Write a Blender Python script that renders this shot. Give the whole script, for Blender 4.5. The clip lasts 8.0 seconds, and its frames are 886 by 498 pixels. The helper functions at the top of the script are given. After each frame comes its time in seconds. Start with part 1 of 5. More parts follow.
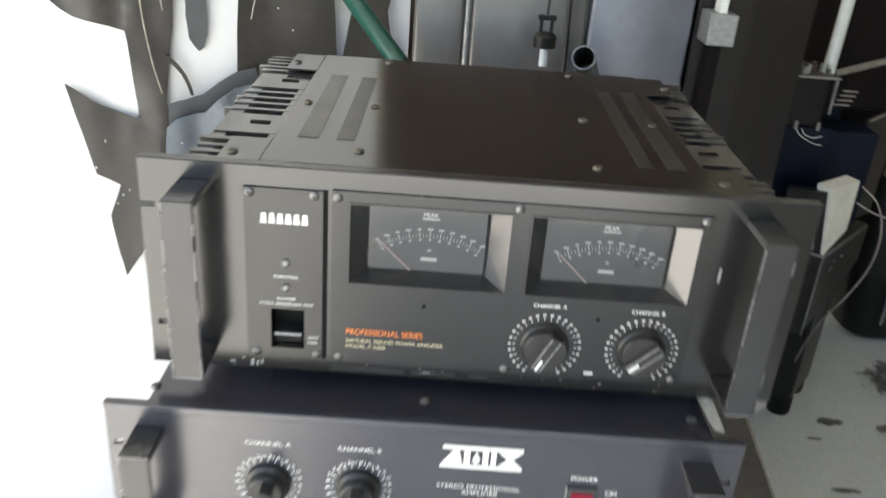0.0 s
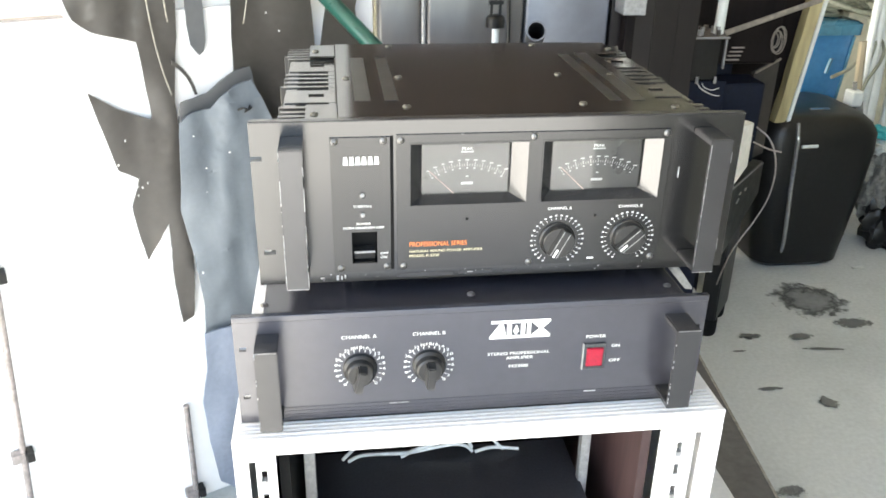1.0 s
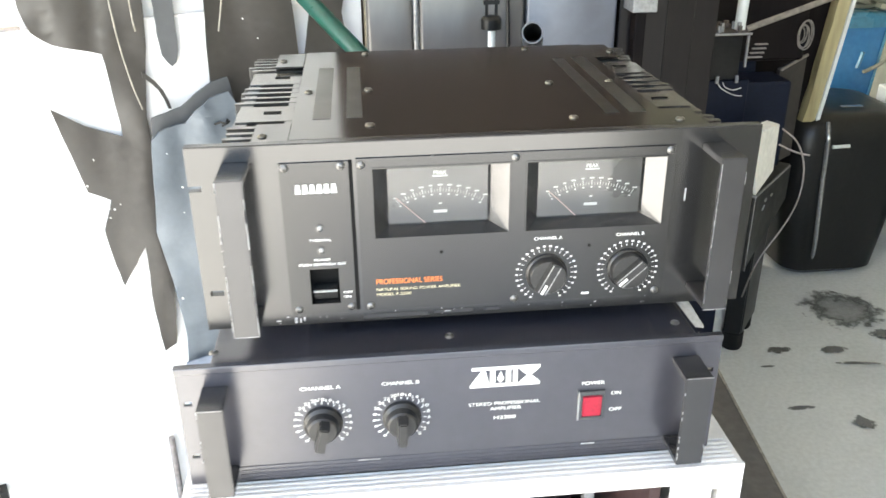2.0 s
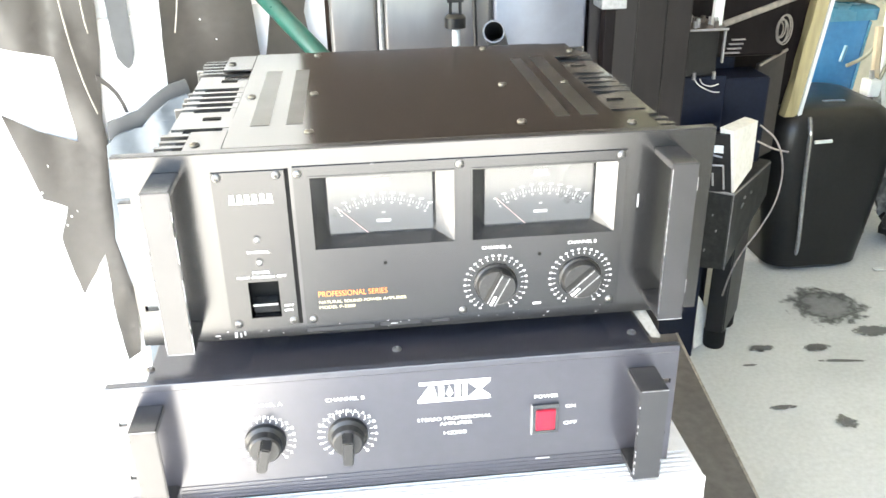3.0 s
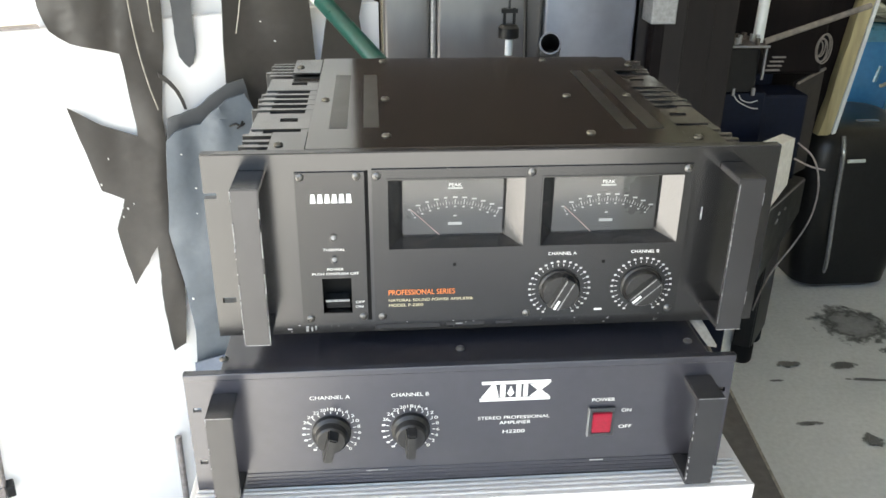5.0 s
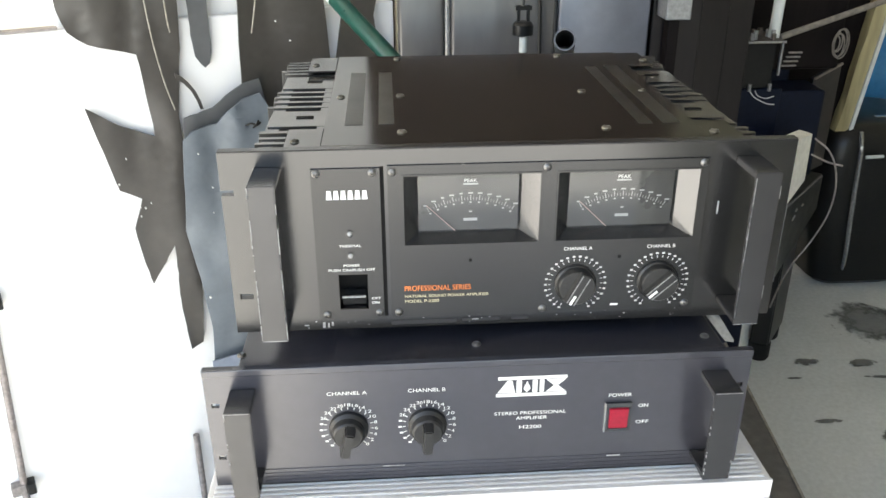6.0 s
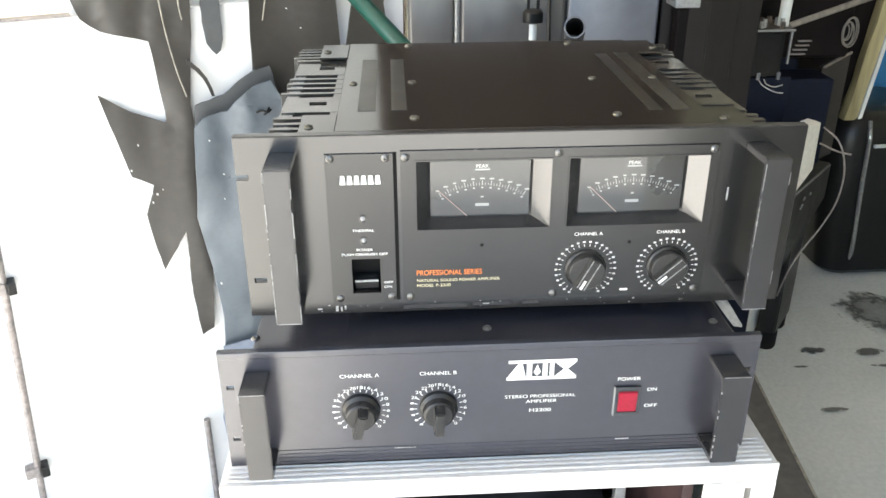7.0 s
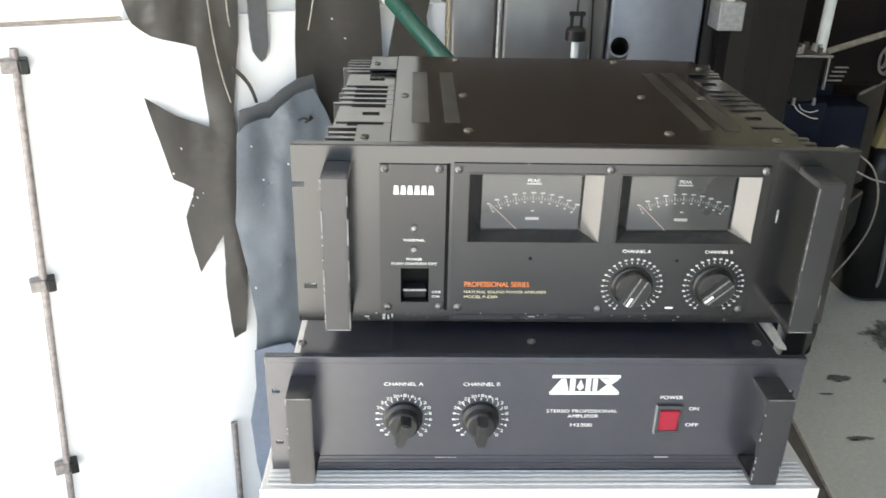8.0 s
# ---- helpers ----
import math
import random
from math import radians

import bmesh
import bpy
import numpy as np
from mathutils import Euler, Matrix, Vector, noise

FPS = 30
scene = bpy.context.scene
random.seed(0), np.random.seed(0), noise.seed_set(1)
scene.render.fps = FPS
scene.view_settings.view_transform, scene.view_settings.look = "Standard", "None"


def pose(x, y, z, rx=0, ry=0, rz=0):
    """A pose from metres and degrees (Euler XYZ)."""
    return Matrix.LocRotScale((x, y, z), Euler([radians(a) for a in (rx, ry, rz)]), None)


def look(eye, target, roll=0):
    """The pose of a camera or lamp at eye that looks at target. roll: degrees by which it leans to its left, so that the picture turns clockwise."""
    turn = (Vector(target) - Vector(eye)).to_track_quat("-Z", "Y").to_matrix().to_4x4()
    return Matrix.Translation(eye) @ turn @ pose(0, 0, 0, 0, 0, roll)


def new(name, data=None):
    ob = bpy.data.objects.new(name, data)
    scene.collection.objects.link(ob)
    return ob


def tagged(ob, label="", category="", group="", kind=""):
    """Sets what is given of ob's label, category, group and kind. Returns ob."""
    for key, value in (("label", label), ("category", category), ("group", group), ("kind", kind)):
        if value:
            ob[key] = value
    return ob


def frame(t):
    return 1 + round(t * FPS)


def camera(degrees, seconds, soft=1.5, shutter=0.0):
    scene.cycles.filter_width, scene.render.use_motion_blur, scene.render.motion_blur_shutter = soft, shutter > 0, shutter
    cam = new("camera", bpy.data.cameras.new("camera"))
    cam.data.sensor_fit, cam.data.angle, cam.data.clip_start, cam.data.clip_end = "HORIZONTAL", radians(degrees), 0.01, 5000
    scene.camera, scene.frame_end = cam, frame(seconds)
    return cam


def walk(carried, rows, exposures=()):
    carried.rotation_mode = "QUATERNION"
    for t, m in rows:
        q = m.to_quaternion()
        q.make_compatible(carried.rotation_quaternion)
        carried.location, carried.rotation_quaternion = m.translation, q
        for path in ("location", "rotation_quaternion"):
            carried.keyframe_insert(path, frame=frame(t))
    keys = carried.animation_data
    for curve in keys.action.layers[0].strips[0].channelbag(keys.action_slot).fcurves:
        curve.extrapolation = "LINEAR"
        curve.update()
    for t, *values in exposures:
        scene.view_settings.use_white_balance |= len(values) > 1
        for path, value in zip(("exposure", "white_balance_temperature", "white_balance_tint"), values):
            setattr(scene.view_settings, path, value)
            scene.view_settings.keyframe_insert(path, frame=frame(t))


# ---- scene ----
cam = camera(55.4, 8.0, shutter=0.5)
PATH = [
    (0, (-0.005, -0.514, 1.142), (0.021, 1.293, 0.284), 4.4),
    (0.5, (-0.053, -0.671, 1.16), (0.033, 1.126, 0.287), 0.7),
    (1, (-0.134, -0.726, 1.16), (0.107, 1.069, 0.312), 1.0),
    (1.2, (-0.136, -0.722, 1.161), (0.112, 1.081, 0.332), 0.2),
    (2.3, (-0.044, -0.592, 1.142), (0.113, 1.202, 0.273), -0.7),
    (2.5, (-0.035, -0.586, 1.143), (0.119, 1.203, 0.263), -0.7),
    (3, (-0.025, -0.597, 1.144), (0.161, 1.2, 0.285), -1.1),
    (3.5, (-0.045, -0.599, 1.146), (0.174, 1.194, 0.288), 0.3),
    (4, (-0.052, -0.61, 1.146), (0.155, 1.174, 0.267), 0.1),
    (4.5, (-0.073, -0.614, 1.154), (0.104, 1.187, 0.304), 0.5),
    (6, (-0.075, -0.619, 1.151), (0.044, 1.188, 0.303), -0.2),
    (6.5, (-0.077, -0.62, 1.15), (0.029, 1.174, 0.272), -0.5),
    (7, (-0.081, -0.628, 1.151), (0.024, 1.17, 0.28), -0.2),
    (7.5, (-0.091, -0.633, 1.151), (0.001, 1.169, 0.288), 0.7),
    (8, (-0.111, -0.634, 1.152), (-0.042, 1.179, 0.31), 1.4),
]
EXPOSURES = [(0, 2.97, 7250, 11), (0.5, 3.15, 7250, 11), (1.0, 3.75, 7250, 11), (2.5, 3.92, 7250, 11), (3.0, 4.65, 7250, 11), (3.5, 4.75, 7250, 11), (4.0, 4.75, 7250, 11), (4.5, 3.45, 7250, 11), (6.0, 3.08, 7250, 11), (7.0, 3.44, 7250, 11), (7.5, 3.54, 7250, 11), (8.0, 3.1, 7250, 11)]
SKY, SUN = 0.1, 5.0
walk(cam, [(t, look(eye, target, roll)) for t, eye, target, roll in PATH], EXPOSURES)

# ---- world and light ----
world = bpy.data.worlds.new("sky")
scene.world = world
world.use_nodes = True
wn = world.node_tree
sky = wn.nodes.new("ShaderNodeTexSky")
sky.sky_type = "NISHITA"
sky.sun_disc = False
sky.sun_elevation, sky.sun_rotation = radians(37), radians(277)
wn.nodes["Background"].inputs["Strength"].default_value = SKY
wn.links.new(sky.outputs["Color"], wn.nodes["Background"].inputs["Color"])
sun = new("sun", bpy.data.lights.new("sun", "SUN"))
sun.data.energy, sun.data.angle, sun.data.color = SUN, radians(3), (1.0, 0.95, 0.88)
sun.matrix_world = look((-8.0, 1.0, 6.0), (0, 0, 0))


# ---- materials ----
def mat(name, color, rough=0.5, metal=0.0, grain=60.0, vary=0.25, bump=0.1, blotch=5.0, second=None, amount=0.5,
        lo=0.45, hi=0.62, stretch=(1, 1, 1), coat=0.0, rvary=0.15, depth=0.002, rand=0.0, ior=1.5):
    """Paint or raw stuff with fine grain, large blotches of a second colour and relief."""
    m = bpy.data.materials.new(name)
    m.use_nodes = True
    nt = m.node_tree
    b = nt.nodes["Principled BSDF"]
    L = nt.links.new
    tc = nt.nodes.new("ShaderNodeTexCoord")
    mp = nt.nodes.new("ShaderNodeMapping")
    mp.inputs["Scale"].default_value = stretch
    L(tc.outputs["Object"], mp.inputs["Vector"])
    n1 = nt.nodes.new("ShaderNodeTexNoise")
    n1.inputs["Scale"].default_value, n1.inputs["Detail"].default_value = grain, 5
    n2 = nt.nodes.new("ShaderNodeTexNoise")
    n2.inputs["Scale"].default_value, n2.inputs["Detail"].default_value = blotch, 6
    n2.inputs["Roughness"].default_value = 0.62
    L(mp.outputs["Vector"], n1.inputs["Vector"])
    L(mp.outputs["Vector"], n2.inputs["Vector"])
    r2 = nt.nodes.new("ShaderNodeMapRange")
    r2.inputs["From Min"].default_value, r2.inputs["From Max"].default_value = lo, hi
    r2.inputs["To Max"].default_value = amount
    L(n2.outputs["Fac"], r2.inputs["Value"])
    mix = nt.nodes.new("ShaderNodeMix")
    mix.data_type = "RGBA"
    mix.inputs["A"].default_value = (*color, 1)
    mix.inputs["B"].default_value = (*(second or [c * 0.7 for c in color]), 1)
    L(r2.outputs["Result"], mix.inputs["Factor"])
    hsv = nt.nodes.new("ShaderNodeHueSaturation")
    r1 = nt.nodes.new("ShaderNodeMapRange")
    r1.inputs["From Min"].default_value, r1.inputs["From Max"].default_value = 0.3, 0.7
    r1.inputs["To Min"].default_value, r1.inputs["To Max"].default_value = 1 - vary, 1 + vary
    L(n1.outputs["Fac"], r1.inputs["Value"])
    value = r1.outputs["Result"]
    if rand:
        oi = nt.nodes.new("ShaderNodeObjectInfo")
        ro = nt.nodes.new("ShaderNodeMapRange")
        ro.inputs["To Min"].default_value, ro.inputs["To Max"].default_value = 1 - rand, 1 + rand
        L(oi.outputs["Random"], ro.inputs["Value"])
        mu = nt.nodes.new("ShaderNodeMath")
        mu.operation = "MULTIPLY"
        L(value, mu.inputs[0])
        L(ro.outputs["Result"], mu.inputs[1])
        value = mu.outputs[0]
    L(value, hsv.inputs["Value"])
    L(mix.outputs["Result"], hsv.inputs["Color"])
    L(hsv.outputs["Color"], b.inputs["Base Color"])
    rr = nt.nodes.new("ShaderNodeMapRange")
    rr.inputs["To Min"].default_value, rr.inputs["To Max"].default_value = max(0.02, rough - rvary), min(1, rough + rvary)
    L(n2.outputs["Fac"], rr.inputs["Value"])
    L(rr.outputs["Result"], b.inputs["Roughness"])
    b.inputs["Metallic"].default_value = metal
    b.inputs["IOR"].default_value = ior
    b.inputs["Coat Weight"].default_value = coat
    bp = nt.nodes.new("ShaderNodeBump")
    bp.inputs["Strength"].default_value, bp.inputs["Distance"].default_value = bump, depth
    L(n1.outputs["Fac"], bp.inputs["Height"])
    L(bp.outputs["Normal"], b.inputs["Normal"])
    return m


def worn(m, color, lo, hi, scale):
    """Chips and scratches down to a paler layer, in small sharp patches."""
    nt = m.node_tree
    b = nt.nodes["Principled BSDF"]
    src = b.inputs["Base Color"].links[0].from_socket
    tc = nt.nodes.new("ShaderNodeTexCoord")
    n = nt.nodes.new("ShaderNodeTexNoise")
    n.inputs["Scale"].default_value, n.inputs["Detail"].default_value, n.inputs["Roughness"].default_value = scale, 8, 0.7
    nt.links.new(tc.outputs["Object"], n.inputs["Vector"])
    r = nt.nodes.new("ShaderNodeMapRange")
    r.inputs["From Min"].default_value, r.inputs["From Max"].default_value = lo, hi
    nt.links.new(n.outputs["Fac"], r.inputs["Value"])
    mix = nt.nodes.new("ShaderNodeMix")
    mix.data_type = "RGBA"
    mix.inputs["B"].default_value = (*color, 1)
    nt.links.new(r.outputs["Result"], mix.inputs["Factor"])
    nt.links.new(src, mix.inputs["A"])
    nt.links.new(mix.outputs["Result"], b.inputs["Base Color"])
    return m


PANEL = mat("black_panel_paint", (0.011, 0.011, 0.0115), 0.2, 0.0, 90, 0.05, 0.0, 6, (0.015, 0.015, 0.0155), 0.5, rvary=0.05, ior=1.72)
LOWPANEL = mat("black_anodised", (0.046, 0.046, 0.056), 0.24, 0.3, 90, 0.05, 0.0, 6, (0.054, 0.054, 0.065), 0.5, rvary=0.02, ior=1.9)
PLATE = mat("matt_black_plate", (0.011, 0.011, 0.0115), 0.26, 0.0, 90, 0.05, 0.0, 9, (0.015, 0.015, 0.0155), 0.5, rvary=0.05, ior=1.58)
COVER = mat("dusty_brown_black_cover", (0.01, 0.0072, 0.005), 0.15, 0.0, 90, 0.06, 0.0, 5, (0.015, 0.011, 0.0078), 0.6, rvary=0.04, ior=1.8)
VENT = mat("vent_mesh_band", (0.018, 0.016, 0.012), 0.34, 0.0, 1500, 0.4, 0.3, 12, (0.012, 0.011, 0.009), 0.6, depth=0.0004, ior=1.75)
FIN = mat("black_heat_sink", (0.012, 0.012, 0.011), 0.4, 0, 300, 0.2, 0.1, 10, (0.016, 0.015, 0.014), 0.5)
HANDLE = mat("worn_black_handle", (0.042, 0.042, 0.044), 0.24, 0.42, 60, 0.03, 0.0, 7, (0.058, 0.058, 0.061), 0.4, rvary=0.04, ior=1.62)
CHIP = mat("bare_metal_chip", (0.3, 0.3, 0.31), 0.5, 0.3, 300, 0.4, 0.2)
CHIPDARK = mat("rubbed_and_lit_edge", (0.2, 0.2, 0.2), 0.4, 0.2, 300, 0.4, 0.1)
SCREW = mat("zinc_screw", (0.17, 0.167, 0.16), 0.4, 0.9, 400, 0.25, 0.15)
DARKSCREW = mat("blackened_screw", (0.12, 0.115, 0.1), 0.32, 0.8, 400, 0.2, 0.1)
KNOB = mat("black_knob", (0.014, 0.014, 0.014), 0.38, 0, 400, 0.25, 0.1)
WHITE = mat("white_print", (0.72, 0.72, 0.7), 0.6, 0, 800, 0.12, 0.0)
GREYPRINT = mat("dim_white_print", (0.42, 0.42, 0.41), 0.6, 0, 90, 0.1, 0.0)
ORANGE = mat("orange_print", (0.75, 0.2, 0.035), 0.6, 0, 800, 0.12, 0.0)
YELLOWP = mat("pale_yellow_print", (0.55, 0.5, 0.33), 0.6, 0, 800, 0.12, 0.0)
RED = mat("red_rocker", (0.27, 0.009, 0.026), 0.3, 0, 300, 0.15, 0.05)
# near black: shade inside gaps, wells and the rack is put into the colour
VOID = mat("inside_shade_black", (0.003, 0.003, 0.003), 0.8, 0, 200, 0.3, 0.05, ior=1.3)
METERFACE = mat("grey_meter_face", (0.042, 0.042, 0.042), 0.3, 0, 90, 0.04, 0.0, 10, (0.05, 0.05, 0.05), 0.5)
BEZELDARK = mat("bezel_black", (0.1, 0.1, 0.102), 0.2, 0.75, 500, 0.1, 0.03, rvary=0.03, ior=1.7)
NEEDLE = mat("needle_red", (0.6, 0.42, 0.38), 0.5)
RACK = worn(mat("white_rack_paint", (0.64, 0.63, 0.62), 0.6, 0, 120, 0.05, 0.08, 6, (0.52, 0.5, 0.48), 0.5), (0.26, 0.23, 0.2), 0.72, 0.75, 30)
GREYVINYL = mat("grey_vinyl_hem", (0.085, 0.087, 0.09), 0.4, 0, 80, 0.06, 0.08, 4, (0.1, 0.102, 0.105), 0.6)
RACKSIDE = mat("brown_rack_inside", (0.05, 0.027, 0.026), 0.5, 0, 60, 0.3, 0.1, 4, (0.03, 0.019, 0.019), 0.6, stretch=(1, 1, 0.15))
GREYMETAL = mat("grey_metal", (0.3, 0.3, 0.3), 0.4, 0.5, 150, 0.2, 0.1)
RUBBER = mat("rubber", (0.006, 0.006, 0.006), 0.7, 0, 200, 0.3, 0.2, ior=1.35)
FILTER = mat("off_white_filter", (0.74, 0.72, 0.66), 0.85, 0, 90, 0.08, 0.3, 14, (0.62, 0.6, 0.54), 0.5, depth=0.002)
FOAMGREY = mat("dirty_grey_foam", (0.3, 0.285, 0.255), 0.9, 0, 200, 0.2, 0.4, 20, (0.2, 0.19, 0.17), 0.6, depth=0.002)
CABLE = mat("white_cable", (0.62, 0.62, 0.6), 0.5)
BLACKBOX = mat("black_device", (0.014, 0.014, 0.017), 0.42, 0, 300, 0.3, 0.15, 5, (0.03, 0.03, 0.034), 0.6)
CONCRETE = mat("concrete", (0.56, 0.58, 0.572), 0.7, 0, 90, 0.08, 0.18, 1.6, (0.46, 0.482, 0.474), 0.8, depth=0.002)
# paler than FIN, which puts the lit tops of the fins into the colour
FINTOP = mat("lit_fin_top", (0.05, 0.046, 0.04), 0.2, 0.0, 120, 0.15, 0.0, 20, (0.066, 0.06, 0.053), 0.6, ior=1.9)
WHITESTEEL = mat("white_steel", (0.84, 0.83, 0.82), 0.45, 0, 40, 0.02, 0.05, 2.5, (0.8, 0.79, 0.78), 0.6)
CREAM = mat("cream_wall", (0.5, 0.47, 0.34), 0.85, 0, 30, 0.05, 0.15, 1.5, (0.42, 0.39, 0.28), 0.6)
ROD = mat("grey_rod", (0.25, 0.22, 0.21), 0.5, 0.2, 150, 0.3, 0.1)
VINYL = mat("dark_vinyl", (0.054, 0.049, 0.044), 0.33, 0, 80, 0.06, 0.08, 4, (0.068, 0.062, 0.056), 0.6, coat=0.1)
BLUECLOTH = mat("blue_grey_sheet", (0.125, 0.145, 0.165), 0.42, 0, 120, 0.05, 0.1, 4, (0.15, 0.17, 0.188), 0.6)
BLUEDARK = mat("faded_blue_cloth", (0.185, 0.215, 0.275), 0.6, 0, 120, 0.08, 0.15, 6, (0.15, 0.175, 0.225), 0.6)
GREEN = mat("green_pole_paint", (0.005, 0.055, 0.04), 0.3, 0, 150, 0.15, 0.05, 12, (0.008, 0.075, 0.052), 0.5)
LOCKER = mat("grey_locker_paint", (0.12, 0.114, 0.112), 0.3, 0.3, 60, 0.06, 0.05, 3, (0.155, 0.148, 0.144), 0.6, stretch=(1, 1, 0.3))
LOCKERBLUE = mat("blue_grey_locker_paint", (0.13, 0.136, 0.158), 0.32, 0.3, 60, 0.06, 0.05, 3, (0.16, 0.167, 0.195), 0.7)
BROWN = mat("dark_brown_wood", (0.007, 0.0048, 0.0046), 0.65, 0, 60, 0.25, 0.1, 3, (0.011, 0.0078, 0.0074), 0.6, stretch=(1, 1, 0.12), ior=1.22)
NAVY = mat("navy_box_paint", (0.0028, 0.0052, 0.015), 0.5, 0, 150, 0.2, 0.1, 4, (0.0042, 0.0078, 0.02), 0.6, ior=1.3)
UPRIGHT = mat("polished_dark_wood", (0.009, 0.0066, 0.007), 0.36, 0, 60, 0.25, 0.1, 3, (0.014, 0.0105, 0.011), 0.6, stretch=(1, 1, 0.12), ior=1.42)
PCB = mat("circuit_board", (0.07, 0.055, 0.045), 0.5, 0, 300, 0.4, 0.2, 30, (0.13, 0.1, 0.08), 0.6)
WOODPALE = mat("pale_raw_wood", (0.42, 0.36, 0.2), 0.75, 0, 60, 0.2, 0.3, 6, (0.27, 0.22, 0.11), 0.8, stretch=(1, 1, 0.12))
BROWNWALL = mat("brown_reflected_boards", (0.032, 0.02, 0.014), 0.6, 0, 60, 0.25, 0.15, 3, (0.022, 0.014, 0.01), 0.7, stretch=(1, 1, 0.12))
GLOSSBLACK = mat("grey_rim_highlight", (0.36, 0.36, 0.36), 0.2, 0.6, 120, 0.2, 0.05, rvary=0.04)
WOODGREY = mat("grey_stick", (0.2, 0.175, 0.15), 0.7, 0, 60, 0.3, 0.3)
BLACKPLASTIC = mat("black_plastic", (0.006, 0.006, 0.0065), 0.35, 0, 120, 0.2, 0.06, 5, (0.01, 0.01, 0.01), 0.6, ior=1.4)
POT = mat("blue_plastic", (0.03, 0.17, 0.37), 0.2, 0, 60, 0.08, 0.0, 4, (0.04, 0.2, 0.4), 0.7, coat=0.6, rvary=0.05)
TEALBLUE = mat("teal_blue_plastic", (0.06, 0.21, 0.31), 0.26, 0, 60, 0.12, 0.05)
CABLEOLIVE = mat("grey_green_cable", (0.27, 0.28, 0.21), 0.55, 0, 90, 0.2, 0.05, 9, (0.18, 0.185, 0.15), 0.6, rand=0.3)
PANELBROWN = mat("brown_grey_board", (0.03, 0.025, 0.022), 0.6, 0, 60, 0.2, 0.1, 4, (0.022, 0.018, 0.016), 0.6)
WOODBEIGE = mat("pale_stake_wood", (0.32, 0.27, 0.19), 0.75, 0, 60, 0.25, 0.3, 6, (0.22, 0.18, 0.13), 0.7, stretch=(1, 1, 0.15))
HOUSING = mat("grey_black_plastic", (0.013, 0.013, 0.012), 0.45, 0, 120, 0.3, 0.3, 30, (0.025, 0.025, 0.023), 0.7)


PVC = mat("white_pvc", (0.66, 0.68, 0.66), 0.4, 0, 60, 0.06, 0.05)
RAG = mat("grey_rag", (0.2, 0.195, 0.18), 0.9, 0, 60, 0.4, 0.6, 12, (0.12, 0.12, 0.11), 0.8)
TEAL = mat("turquoise_plastic", (0.03, 0.35, 0.38), 0.4)
PLINTH = mat("dark_plinth_board", (0.1, 0.094, 0.088), 0.6, 0, 60, 0.2, 0.2, 4, (0.075, 0.07, 0.065), 0.7)
PALEEDGE = mat("pale_board_edge", (0.3, 0.28, 0.24), 0.7, 0, 90, 0.3, 0.2)
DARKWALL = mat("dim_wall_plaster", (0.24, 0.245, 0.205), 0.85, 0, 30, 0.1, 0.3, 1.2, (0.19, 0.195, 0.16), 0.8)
CEIL = mat("ceiling_board", (0.45, 0.43, 0.4), 0.85, 0, 30, 0.1, 0.2, 1.2, (0.36, 0.34, 0.31), 0.7)


def glass_pane():
    m = bpy.data.materials.new("meter_glass")
    m.use_nodes = True
    nt = m.node_tree
    nt.nodes.remove(nt.nodes["Principled BSDF"])
    tr, gl, fr = (nt.nodes.new(k) for k in ("ShaderNodeBsdfTransparent", "ShaderNodeBsdfGlossy", "ShaderNodeFresnel"))
    mx = nt.nodes.new("ShaderNodeMixShader")
    gl.inputs["Roughness"].default_value = 0.03
    fr.inputs["IOR"].default_value = 1.52
    nt.links.new(fr.outputs[0], mx.inputs[0])
    nt.links.new(tr.outputs[0], mx.inputs[1])
    nt.links.new(gl.outputs[0], mx.inputs[2])
    nt.links.new(mx.outputs[0], nt.nodes["Material Output"].inputs["Surface"])
    return m


GLASS = glass_pane()


